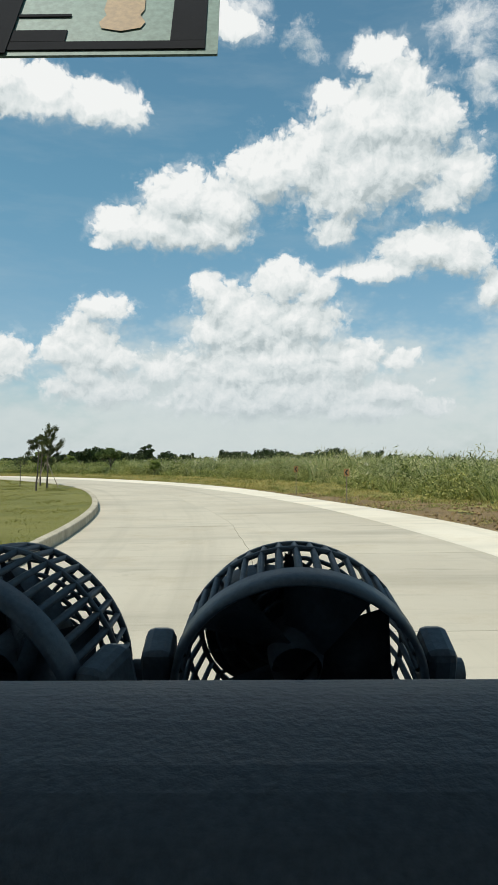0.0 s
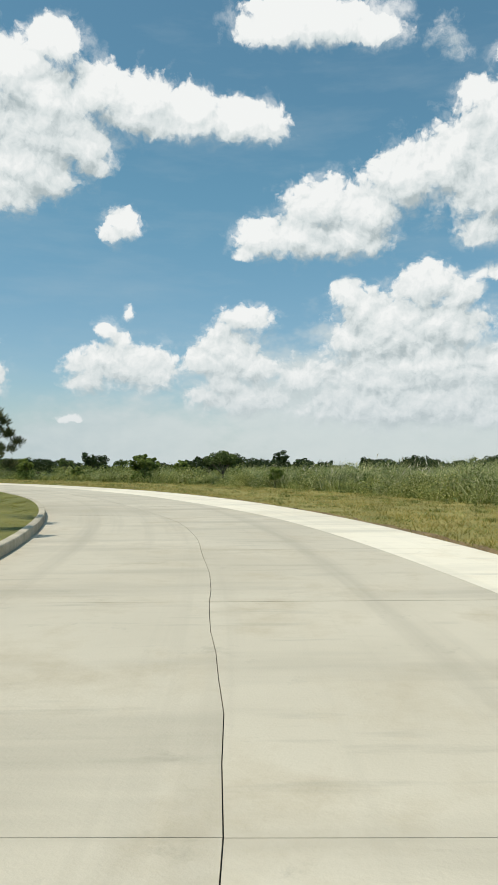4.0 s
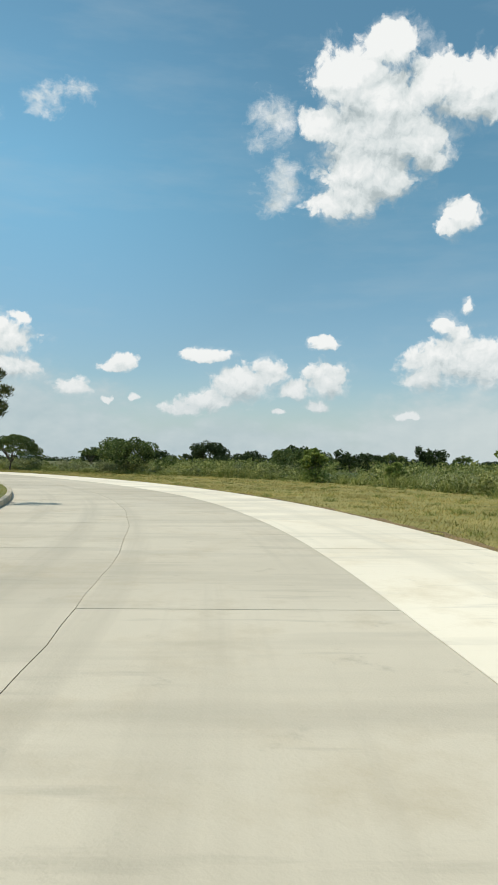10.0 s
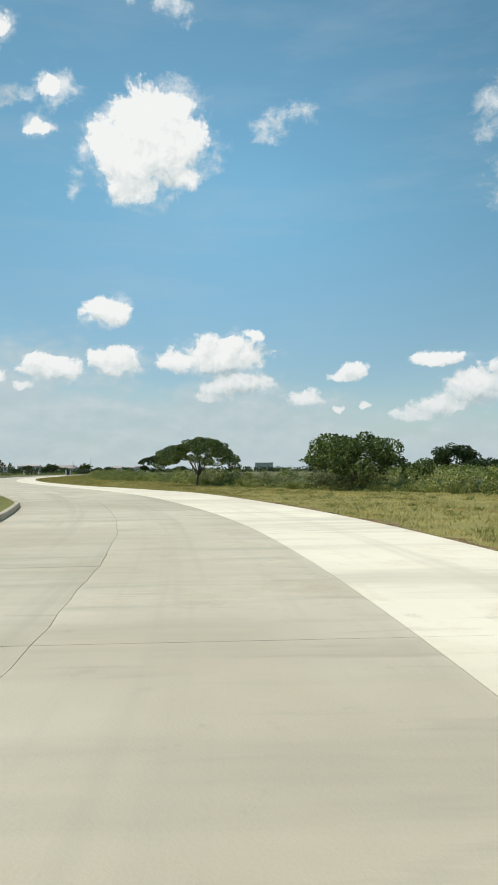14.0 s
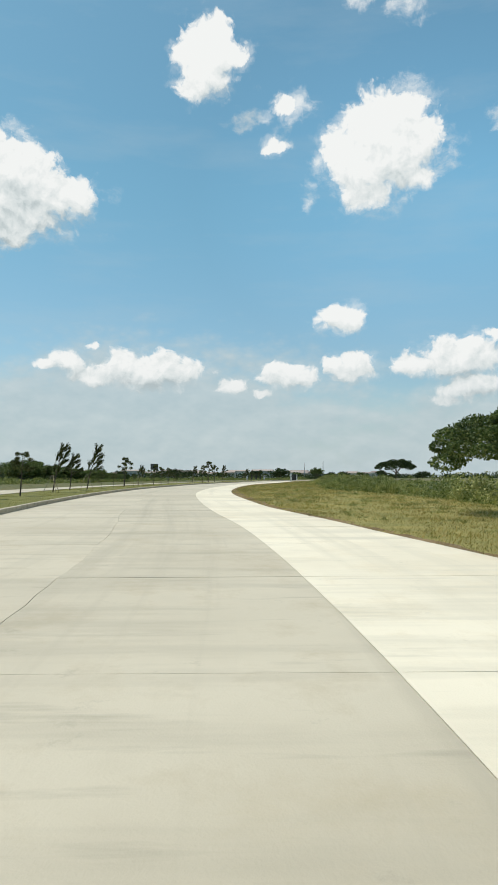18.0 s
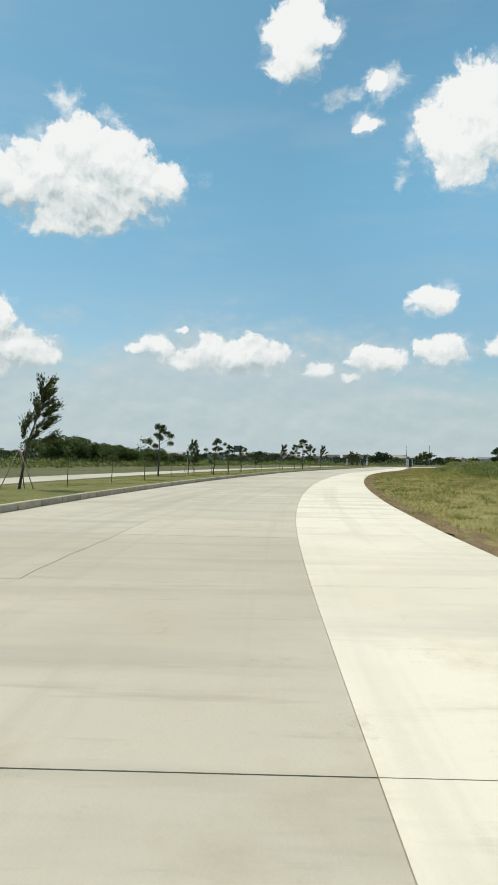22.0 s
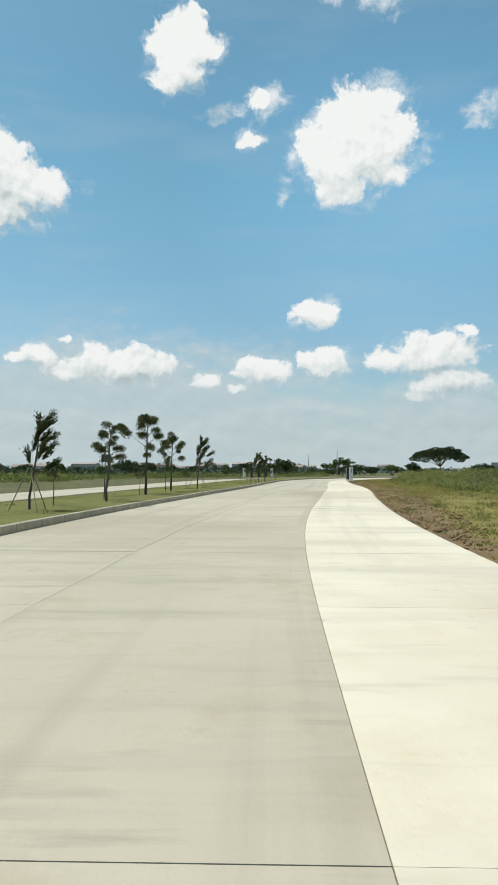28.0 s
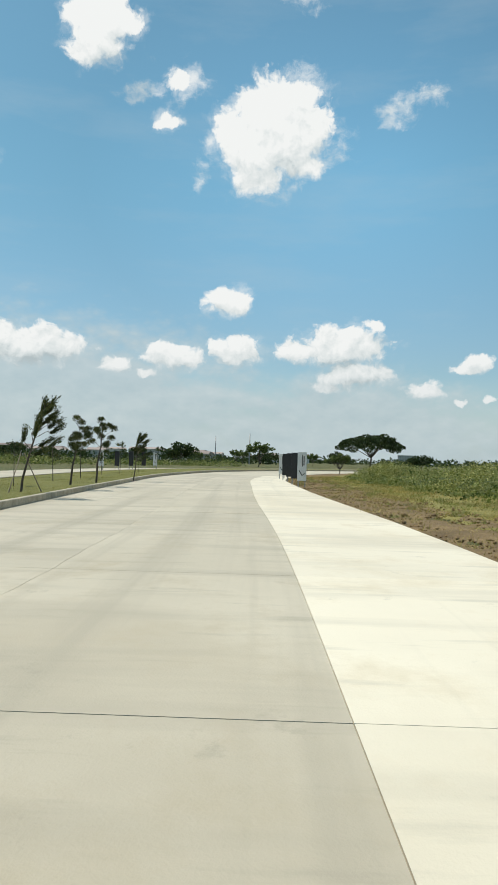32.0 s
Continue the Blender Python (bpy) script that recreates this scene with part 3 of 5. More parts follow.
def blades(rng, base, height, width, lean):
    """A bent, tapering blade of grass at each base."""
    n = len(base)
    a = rng.uniform(0, 2 * np.pi, n)
    side = np.stack([np.cos(a), np.sin(a), np.zeros(n)], 1) * (np.broadcast_to(width, (n,)) / 2)[:, None]
    up = np.array((0, 0, 1.0))
    h = np.broadcast_to(height, (n,))[:, None]
    mid = base + up * h * 0.58 + lean * h * 0.32
    tip = base + up * h * 0.84 + lean * h * 0.9
    v = np.stack([base - side, base + side, mid - side * 0.8, mid + side * 0.8, tip], 1).reshape(-1, 3)
    i = np.arange(n)[:, None] * 5
    return v, np.concatenate([i + (0, 1, 3), i + (0, 3, 2), i + (2, 3, 4)])


def sprigs(rng, base, height, width, lean):
    """A single pointed blade of short grass at each base."""
    n = len(base)
    a = rng.uniform(0, 2 * np.pi, n)
    side = np.stack([np.cos(a), np.sin(a), np.zeros(n)], 1) * (width / 2)
    h = np.broadcast_to(height, (n,))[:, None]
    v = np.stack([base - side, base + side, base + (np.array((0, 0, 1.0)) + lean) * h], 1).reshape(-1, 3)
    return v, np.arange(3 * n).reshape(-1, 3)


# ---- the line of the road ----
LINE = ((1.5, -40), (1.3, -20), (0, 0), (-3.2, 19.9), (-10.6, 38.8), (-22.2, 54.6), (-37.6, 67.3), (-56.0, 76.1), (-75.6, 81.3), (-94.8, 83.7), (-115.1, 84.4), (-134.6, 85.6), (-154.4, 88.3), (-174.6, 92.2), (-193.5, 96.5), (-213.0, 102.4), (-231.9, 108.8), (-251.0, 114.8), (-269.5, 121.2), (-287.0, 130.5), (-302.0, 144.0), (-313.0, 161.0), (-320.0, 180.0), (-324.0, 200.0))


def spline(points, step=0.5):
    p = np.array(points, float)
    p = np.vstack([2 * p[0] - p[1], p, 2 * p[-1] - p[-2]])
    u = np.linspace(0, 1, 60, endpoint=False)[:, None]
    rows = [0.5 * (2 * b + (c - a) * u + (2 * a - 5 * b + 4 * c - d) * u ** 2 + (3 * b - a - 3 * c + d) * u ** 3) for a, b, c, d in zip(p, p[1:], p[2:], p[3:])]
    q = np.vstack(rows + [p[-2:-1]])
    s = np.concatenate([[0], np.cumsum(np.linalg.norm(np.diff(q, axis=0), axis=1))])
    t = np.arange(0, s[-1], step)
    return t, np.stack([np.interp(t, s, q[:, 0]), np.interp(t, s, q[:, 1])], 1)


LINE_S, LINE_P = spline(LINE)
LINE_S = LINE_S - LINE_S[np.argmin(np.linalg.norm(LINE_P, axis=1))]
LINE_T = unit(np.gradient(LINE_P, axis=0))
S_FIRST, S_LAST = LINE_S[0] + 1, LINE_S[-1] - 1


def along(s, off, z=0.0):
    """World places at s metres along the road's line and off metres to its right."""
    s, off = np.broadcast_arrays(np.asarray(s, float), np.asarray(off, float))
    x, y = np.interp(s, LINE_S, LINE_P[:, 0]), np.interp(s, LINE_S, LINE_P[:, 1])
    tx, ty = np.interp(s, LINE_S, LINE_T[:, 0]), np.interp(s, LINE_S, LINE_T[:, 1])
    return np.stack([x + ty * off, y - tx * off, np.broadcast_to(np.asarray(z, float), x.shape)], -1)


def course(*pairs):
    s, o = zip(*pairs)
    return lambda q: np.interp(q, s, o)


RIGHT = course((-40, 5.2), (14, 5.1), (24, 4.5), (45, 4.4), (75, 4.6), (100, 4.8), (120, 5.0), (130, 5.1), (142, 3.9), (155, 3.2), (180, 3.3), (220, 3.1), (250, 3.4), (270, 3.7), (285, 3.4), (300, 2.9), (320, 2.6), (420, 3.2))
JOIN_R = course((-40, 3.9), (10, 3.7), (40, 2.5), (50, 1.9), (65, 1.6), (85, 1.7), (125, 1.2), (150, 0.5), (180, 0.45), (220, 0.3), (260, 0.8), (290, 0.4), (420, 0.2))
JOIN_STRAIGHT = course((-40, 0.4), (15, 0.25), (28, -0.2), (38, -0.25), (50, -1.1), (65, -1.4), (90, -1.45), (120, -1.8), (137, -2.4), (150, -2.95), (175, -2.7), (215, -2.6), (255, -2.1), (275, -2.3), (420, -2.5))
JOIN_L = lambda q: JOIN_STRAIGHT(q) + 0.02 * np.sin(np.asarray(q) * 1.3) + 0.012 * np.sin(np.asarray(q) * 4.7 + 1.0)
LEFT = course((-40, -2.7), (12, -2.8), (20, -2.95), (33, -3.3), (45, -3.9), (58, -4.5), (75, -4.75), (105, -4.7), (116, -4.9), (137, -7.2), (152, -7.05), (165, -6.8), (180, -6.4), (200, -6.2), (225, -5.85), (260, -5.6), (285, -5.8), (310, -5.9), (420, -6.0))
BACK = course((-40, -6.5), (50, -7.2), (80, -9.0), (130, -12.2), (170, -12.0), (205, -11.6), (230, -10.8), (270, -11.2), (420, -11.5))
FAR = course((-40, -13.5), (50, -14.0), (80, -15.5), (130, -18.5), (170, -18.5), (210, -18.0), (230, -17.2), (270, -17.8), (420, -18))
THICK = course((-40, 10), (30, 10), (45, 13.5), (60, 15.5), (75, 17), (90, 18), (105, 20), (120, 19.5), (131, 15), (145, 14), (165, 16), (180, 17), (200, 14), (225, 15), (258, 14), (272, 10.5), (300, 10), (330, 8), (420, 9))

# ---- ground ----
rings = [0, 40, 90, 160, 260, 420, 700, 1200, 2400]
gv, gf = [(-120.0, 90.0, -0.06)], []
for r in rings[1:]:
    gv += [(-120 + r * math.cos(a), 90 + r * math.sin(a), -0.06) for a in np.linspace(0, 2 * np.pi, 72, endpoint=False)]
gf += [(0, 1 + k, 1 + (k + 1) % 72) for k in range(72)]
for i in range(len(rings) - 2):
    gf += [(1 + i * 72 + k, 1 + (i + 1) * 72 + k, 1 + (i + 1) * 72 + (k + 1) % 72, 1 + i * 72 + (k + 1) % 72) for k in range(72)]
put("ground", plain("ground", gv, gf), FIELD, label="rough open field of dry and green grass", category="ground", kind="structure")


def strip(name, s0, s1, left, right, z, mat, step=2.0, across=1, wobble=0.0, hump=0.0, seed=1):
    """A sheet between two courses; wobble frays its edges, hump raises small unevenness."""
    rng = np.random.default_rng(seed)
    s = np.arange(s0, s1, step)
    lo, hi = left(s) + rng.normal(0, wobble, len(s)), right(s) + rng.normal(0, wobble, len(s))
    rows = [along(s, lo + (hi - lo) * k / across, z + (rng.normal(0, hump, len(s)) if 0 < k < across else 0)) for k in range(across + 1)]
    v = np.stack(rows, 1).reshape(-1, 3)
    c = across + 1
    f = [(i * c + k, i * c + k + 1, (i + 1) * c + k + 1, (i + 1) * c + k) for i in range(len(s) - 1) for k in range(across)]
    return plain(name, v, f, True)


# ---- trees and plants ----
WIND = np.array((0.25, 0.95, 0.0))


def placed(proto, spots):
    """Set proto at the first spot and copies of it at the rest. A spot: x, y, z, turn in degrees, scale."""
    for i, (x, y, z, turn, k) in enumerate(spots):
        m = pose(x, y, z, 0, 0, turn) @ Matrix.Diagonal((k, k, k, 1))
        if i == 0:
            proto.matrix_basis = m
        else:
            c = copy_thing(proto, Matrix.Identity(4))
            c.matrix_basis = m


def broad_tree(seed, height, spread, flat, leaf, count, mat, label, group="", trunk_share=0.4, thick=0.05, dome=False):
    """A tree of forked limbs that carry many flattened clumps of leaves, with gaps between."""
    rng = np.random.default_rng(seed)
    tree = tagged(new("tree"), label, "tree", group)
    fork = np.array((rng.normal(0, 0.03) * height, rng.normal(0, 0.03) * height, height * trunk_share * 0.7))
    runs = [[((0, 0, -0.1), height * thick), (tuple(fork * 0.5), height * thick * 0.8), (tuple(fork), height * thick * 0.7)]]
    clumps = []
    n = 11
    for i in range(n):
        a = 2 * np.pi * i / n + rng.normal(0, 0.25)
        r = spread * rng.uniform(0.35, 0.95)
        z = height * (trunk_share + (0.93 - trunk_share) * (1 - 0.55 * flat) * rng.uniform(0.55, 1.0) * (1 - 0.45 * (r / spread) ** 2) + 0.45 * flat * (0.93 - trunk_share))
        tip = np.array((r * math.cos(a), r * math.sin(a), z))
        mid = fork * 0.45 + tip * 0.55 + rng.normal(0, 0.05, 3) * spread
        mid[2] = fork[2] * 0.35 + z * 0.65
        runs.append([(tuple(fork), height * thick * 0.42), (tuple(mid), height * thick * 0.25), (tuple(tip), height * thick * 0.08)])
        for k in range(3):
            c = mid + (tip - mid) * rng.uniform(0.3, 1.15) + rng.normal(0, 0.13, 3) * spread * (1, 1, 0.4)
            clumps.append((c, spread * rng.uniform(0.16, 0.28)))
    for k in range(10):
        a, r = rng.uniform(0, 2 * np.pi), spread * math.sqrt(rng.uniform(0, 0.6))
        clumps.append((np.array((r * math.cos(a), r * math.sin(a), height * (0.93 - 0.3 * (r / spread) ** 2) - 0.14 * height * rng.random())), spread * rng.uniform(0.18, 0.28)))
    if dome:
        clumps = []
        for k in range(64):
            a, q = k * 2.39996, math.sqrt((k + 0.5) / 64)
            z = height * (trunk_share + 0.06 + (0.90 - trunk_share) * math.sqrt(max(0.0, 1 - q * q)) * rng.uniform(0.66, 1.0))
            clumps.append((np.array((spread * q * math.cos(a), spread * q * math.sin(a), z)) + rng.normal(0, 0.035, 3) * spread, spread * rng.uniform(0.13, 0.22)))
            if k % 8 == 0:
                head = clumps[-1][0]
                bend = np.array((head[0] * 0.42, head[1] * 0.42, fork[2] * 0.3 + head[2] * 0.7)) + rng.normal(0, 0.03, 3) * spread
                runs.append([(tuple(fork), height * thick * 0.34), (tuple(bend), height * thick * 0.2), (tuple(head), height * thick * 0.05)])
    cs = []
    per = count // len(clumps)
    for c, r in clumps:
        d = unit(rng.normal(size=(per, 3))) * rng.uniform(0.45, 1.0, (per, 1)) ** 0.5 * r
        d[:, 2] *= 0.5 if flat > 0.5 else 0.75
        cs.append(c + d)
    put("trunk", tri_mesh("trunk", *tubes(runs, 7), True), BARK, tree)
    put("crown", tri_mesh("crown", *leaves(rng, np.vstack(cs), leaf, thin=0.6)), mat, tree)
    return tree


def sapling(seed, height, lean, style, label):
    """A young roadside pine. feathery: long sprays blown aside; tufted: round brushes of upright needles."""
    rng = np.random.default_rng(seed)
    tree = tagged(new("young_tree"), label, "tree", "young trees on the median")
    feathery = style == "feathery"
    bow = [np.array((lean * 0.3 * u ** 1.2, lean * u ** 1.2, height * 0.93 * u)) + rng.normal(0, 0.02, 3) * (u > 0) for u in np.linspace(0, 1, 7)]
    bow[0][2] = -0.1
    girth = (0.05 if feathery else 0.07) * height / 4
    runs = [[(tuple(p), girth * (1 - 0.8 * i / 6) + 0.006) for i, p in enumerate(bow)]]
    pts, ways = [], []
    limbs = 17 if feathery else 11
    for i in range(limbs):
        q = (i + rng.random()) / limbs
        u = 0.40 + 0.59 * q if feathery else 0.50 + 0.49 * q
        root = np.array([np.interp(u, np.linspace(0, 1, 7), [b[k] for b in bow]) for k in range(3)])
        a = i * 2.4 + rng.normal(0, 0.35)
        out = np.array((math.cos(a), math.sin(a), (0.55 if feathery else 0.35) + 0.9 * q)) + WIND * (0.38 if feathery else 0.12)
        out /= np.linalg.norm(out)
        reach = height * (rng.uniform(0.13, 0.24) if feathery else rng.uniform(0.17, 0.36)) * (1.2 - 0.75 * q)
        mid = root + out * reach * 0.6
        end = mid + (out * 0.5 + WIND * (0.5 if feathery else 0.08)) * reach * 0.6
        runs.append([(tuple(root), 0.017 * height / 4), (tuple(mid), 0.011 * height / 4), (tuple(end), 0.005)])
        if feathery:
            n = 330
            way = unit(out * 0.75 + WIND * 0.5 + np.array((0, 0, 0.3)) + rng.normal(0, 0.12, 3))
            k = rng.uniform(-1, 1, (n, 1))
            p = end + way * k * 0.082 * height + rng.normal(0, 0.55, (n, 3)) * (0.013 + 0.012 * (k + 1)) * height
            pts.append(p), ways.append(way + (p - end) / (0.105 * height) * 0.5 + rng.normal(0, 0.28, (n, 3)))
        else:
            for at, size, n in ((1.0, 1.12, 340), (0.62, 0.8, 170)):
                if at < 1 and rng.random() < 0.5:
                    continue
                c = root + (end - root) * at + rng.normal(0, 0.03, 3) * height
                d = unit(rng.normal(size=(n, 3)) + (0, 0, 0.5))
                p = c + d * rng.uniform(0.1, 1.0, (n, 1)) ** 0.7 * 0.062 * height * size * (1.1, 1.1, 0.85)
                pts.append(p), ways.append(d * 0.8 + (0, 0.15, 0.75) + rng.normal(0, 0.2, (n, 3)))
    put("trunk", tri_mesh("trunk", *tubes(runs, 6), True), BARK, tree)
    put("crown", tri_mesh("crown", *leaves(rng, np.vstack(pts), 0.07 * height / 4, np.vstack(ways), 0.19)), NEEDLE, tree)
    return tree


def stick_tree(seed, height):
    rng = np.random.default_rng(seed)
    tree = tagged(new("young_tree"), "thin newly planted sapling with a few leaves", "tree", "thin saplings on the median")
    runs = [[((0, 0, -0.1), 0.022), ((0.02, 0.03, height * 0.5), 0.016), ((0.02, 0.07, height), 0.006)]]
    pts = []
    for i in range(7):
        z = height * rng.uniform(0.55, 1.0)
        a = rng.uniform(0, 6.28)
        e = np.array((0.25 * math.cos(a), 0.25 * math.sin(a) + 0.1, z + 0.12))
        runs.append([((0.02, 0.05, z), 0.006), (tuple(e), 0.003)])
        pts.append(e + rng.normal(0, 0.085, (26, 3)))
    put("trunk", tri_mesh("trunk", *tubes(runs, 5), True), BARK, tree)
    put("crown", tri_mesh("crown", *leaves(rng, np.vstack(pts), 0.06, thin=0.45)), NEEDLE, tree)
    return tree


def tree_brace(seed):
    rng = np.random.default_rng(seed)
    brace = tagged(new("tree_brace"), "three leaning wooden stakes propping a young tree", "tree brace", "stakes on the median")
    for i in range(3):
        a = 2 * np.pi * i / 3 + rng.normal(0, 0.2)
        run = [((0.75 * math.cos(a), 0.75 * math.sin(a), -0.1), 0.02), ((0.06 * math.cos(a), 0.06 * math.sin(a), 1.35), 0.016)]
        put("stake", tri_mesh("stake", *tubes([run], 6), True), STAKE, brace)
    return brace


def scatter(rng, n, s0, s1, lo, hi, power=1.0):
    s = rng.uniform(s0, s1, n)
    u = rng.random(n) ** power
    return s, lo(s) + (hi(s) - lo(s)) * u


# ---- road, kerb and median ----
road = put("road", strip("road", S_FIRST, S_LAST, LEFT, RIGHT, -0.035, JOINT, 2.5), JOINT, label="pale concrete road of cast slabs with dark joints", category="road", kind="structure")
put("road_far", strip("road_far", S_FIRST, S_LAST, FAR, BACK, 0.0, LANE, 2.5, 2), LANE, label="second concrete carriageway beyond the median", category="road", kind="structure")
lawn_lo, lawn_hi = (lambda s: BACK(s) + 0.18), (lambda s: LEFT(s) - 0.18)
put("median", strip("median", S_FIRST, S_LAST, lawn_lo, lawn_hi, 0.16, LAWN, 1.5, 6, 0.0, 0.02), LAWN, label="raised grass median between two carriageways", category="median", kind="structure")

# soil along the road's outer edge
SOIL_W = course((-40, 3.6), (22, 3.0), (30, 0.5), (40, 0.35), (125, 0.35), (140, 0.4), (160, 0.5), (172, 0.7), (200, 0.5), (225, 0.5), (242, 1.1), (256, 2.1), (270, 2.7), (300, 2.8), (420, 2))
put("verge", strip("verge", S_FIRST, S_LAST, lambda s: RIGHT(s) - 0.02, lambda s: RIGHT(s) + SOIL_W(s), -0.03, SOIL, 0.7, 5, 0.10, 0.025, 5), SOIL, label="strip of bare brown soil along the road edge", category="verge", kind="structure")

put("verge_lawn", strip("verge_lawn", S_FIRST, S_LAST, lambda s: RIGHT(s) + SOIL_W(s) * 0.6, lambda s: THICK(s) + 2.0, -0.045, VERGE, 0.9, 5, 0.15, 0.006, 6), VERGE, label="rough mown grass between the road and the weeds", category="verge", kind="structure")


# ---- tall grass, weeds and bushes beside the road ----
rng = np.random.default_rng(11)


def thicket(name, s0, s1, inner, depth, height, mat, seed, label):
    """A bumpy filler sheet under the blades and leaves, coloured as the shade between them."""
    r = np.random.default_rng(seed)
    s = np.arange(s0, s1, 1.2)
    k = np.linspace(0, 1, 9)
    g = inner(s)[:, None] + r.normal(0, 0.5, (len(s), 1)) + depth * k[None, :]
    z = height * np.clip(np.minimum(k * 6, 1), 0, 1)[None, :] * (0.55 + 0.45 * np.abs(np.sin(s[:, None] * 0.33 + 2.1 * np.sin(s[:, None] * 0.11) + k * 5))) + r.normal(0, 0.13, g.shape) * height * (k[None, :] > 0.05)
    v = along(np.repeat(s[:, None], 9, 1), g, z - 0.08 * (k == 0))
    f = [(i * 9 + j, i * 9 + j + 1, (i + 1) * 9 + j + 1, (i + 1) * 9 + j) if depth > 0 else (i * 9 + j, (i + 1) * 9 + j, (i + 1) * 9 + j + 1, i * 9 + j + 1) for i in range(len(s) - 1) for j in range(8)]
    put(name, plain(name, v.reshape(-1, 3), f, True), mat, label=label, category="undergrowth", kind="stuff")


def heaps(name, spec, seed, s0, s1, lo, hi, power, share, label, mat=WEED, thin=0.55):
    """Mounds of leaves of mixed width and height. spec: how many, radius, height, leaves each, leaf size."""
    r_ = np.random.default_rng(seed)
    n, (r0, r1), (t0, t1), per, size = spec
    s, o = scatter(r_, n, s0, s1, lo, hi, power)
    keep = r_.random(n) < share(s)
    s, o = s[keep], o[keep]
    r, top = r_.uniform(r0, r1, len(s)), r_.uniform(t0, t1, len(s))
    d = unit(r_.normal(size=(len(s), per, 3))) * r_.uniform(0.7, 1.08, (len(s), per, 1))
    c = (along(s, o, 0.0)[:, None, :] + d * np.stack([r, r, top], 1)[:, None, :]).reshape(-1, 3)
    c = c[c[:, 2] > -0.02]
    put(name, tri_mesh(name, *leaves(r_, c, size, thin=thin)), mat, label=label, category="weeds", kind="stuff")


# added sheets close the gaps, with the shade put into their colour
thicket("undergrowth", -8, 345, lambda s: THICK(s) + 1.2, 16.0, 0.5, THICKET_SHADE, 3, "bumpy sheet coloured as the shade beneath tall roadside grass")
thicket("undergrowth", 118, 172, lambda s: FAR(s) - 14.0, -26.0, 1.0, THICKET_SHADE, 4, "bumpy sheet coloured as the shade within bushes beyond the second carriageway")

REEDY = course((-40, 0.8), (52, 0.75), (66, 0.5), (74, 0.16), (140, 0.06), (420, 0.06))


def patchy(s, o, scale, seed):
    return np.sin(s / scale + seed) * np.sin(o / scale * 1.7 + s / scale * 0.6 + seed * 2) * 0.5 + 0.5


def tussocks(name, seed, n, s0, s1, lo, hi, power, per, radius, tops, width, wind, mat, share, label, plumes=0):
    """Fountains of arching blades, each clump with a height and a lean of its own."""
    r_ = np.random.default_rng(seed)
    s, o = scatter(r_, n, s0, s1, lo, hi, power)
    keep = r_.random(n) < share(s)
    s, o = s[keep], o[keep]
    m = len(s)
    top = r_.uniform(*tops, m) * (0.45 + 0.45 * patchy(s, o, 2.6, seed) + 0.5 * patchy(s, o, 7.0, seed + 1))
    r = r_.uniform(*radius, m)
    a, q = r_.uniform(0, 2 * np.pi, (m, per)), np.sqrt(r_.random((m, per)))
    out = np.stack([np.cos(a), np.sin(a), 0 * a], -1) * q[..., None]
    base = along(s, o, -0.08)[:, None, :] + out * (r * 0.6)[:, None, None]
    h = top[:, None] * r_.uniform(0.55, 1.05, (m, per))
    bend = out * (r / top)[:, None, None] * 1.3 + WIND * wind * r_.uniform(0.3, 1.2, (m, per, 1)) + r_.normal(0, 0.38, (m, per, 3)) * (1, 1, 0)
    base, h, bend = base.reshape(-1, 3), h.reshape(-1), bend.reshape(-1, 3)
    put(name, tri_mesh(name, *blades(r_, base, h, width, bend)), mat, label=label, category="grass", kind="stuff")
    if plumes:
        pick = (r_.random(len(h)) < plumes) & (h > 1.3)
        p = base[pick] + bend[pick] * h[pick][:, None] * 0.85 + np.stack([0 * h[pick], 0 * h[pick], h[pick] * 0.86], 1)
        put("grass_plumes", tri_mesh("grass_plumes", *leaves(r_, p, 0.17, bend[pick] * 0.8 + (0, 0, 0.9), 0.15)), PLUME, label="pale seed plumes over the tall grass", category="grass", kind="stuff")


tussocks("tall_grass", 111, 700, -8, 100, lambda q: THICK(q) + 0.4, lambda q: THICK(q) + 9, 1.3, 130, (0.6, 1.5), (1.1, 2.35), 0.03, 1.5, REED, REEDY, "clumps of tall wind-bent reed grass beside the road", 0.03)
tussocks("tall_grass", 114, 620, -8, 100, lambda q: THICK(q) - 0.2, lambda q: THICK(q) + 7, 1.5, 100, (0.5, 1.2), (0.7, 1.5), 0.03, 1.6, FRESH_REED, REEDY, "lower green clumps of arching grass in front of the reeds")
tussocks("tall_grass", 112, 240, 250, 345, lambda q: THICK(q) - 0.5, lambda q: THICK(q) + 9, 1.1, 90, (0.7, 1.5), (0.4, 1.0), 0.03, 1.5, FRESH_REED, lambda q: np.clip((q - 250) / 14, 0, 1), "mounds of fresh green wind-bent grass beside the road")
tussocks("tall_grass", 113, 420, 74, 255, lambda q: THICK(q) - 0.8, lambda q: THICK(q) + 6, 1.4, 90, (0.3, 0.7), (0.5, 1.15), 0.03, 0.5, FRESH_REED, lambda q: 0 * q + 1.0, "scattered tufts of green grass among the weeds")

# leafy weeds: heaps of leaves
n = 3000
s, o = scatter(rng, n, -8, 345, lambda q: THICK(q) - 0.6, lambda q: THICK(q) + 13, 1.5)
keep = rng.random(n) < (1.05 - REEDY(s) * 0.75) * np.interp(s, (250, 262), (1.0, 0.45))
s, o = s[keep], o[keep]
r = rng.uniform(0.3, 1.0, len(s)) * (0.5 + 0.9 * patchy(s, o, 5.0, 2.0))
top = r * rng.uniform(0.5, 1.3, len(s)) * np.clip(0.45 + (o - THICK(s)) * 0.2, 0.3, 1.0)
per = 100
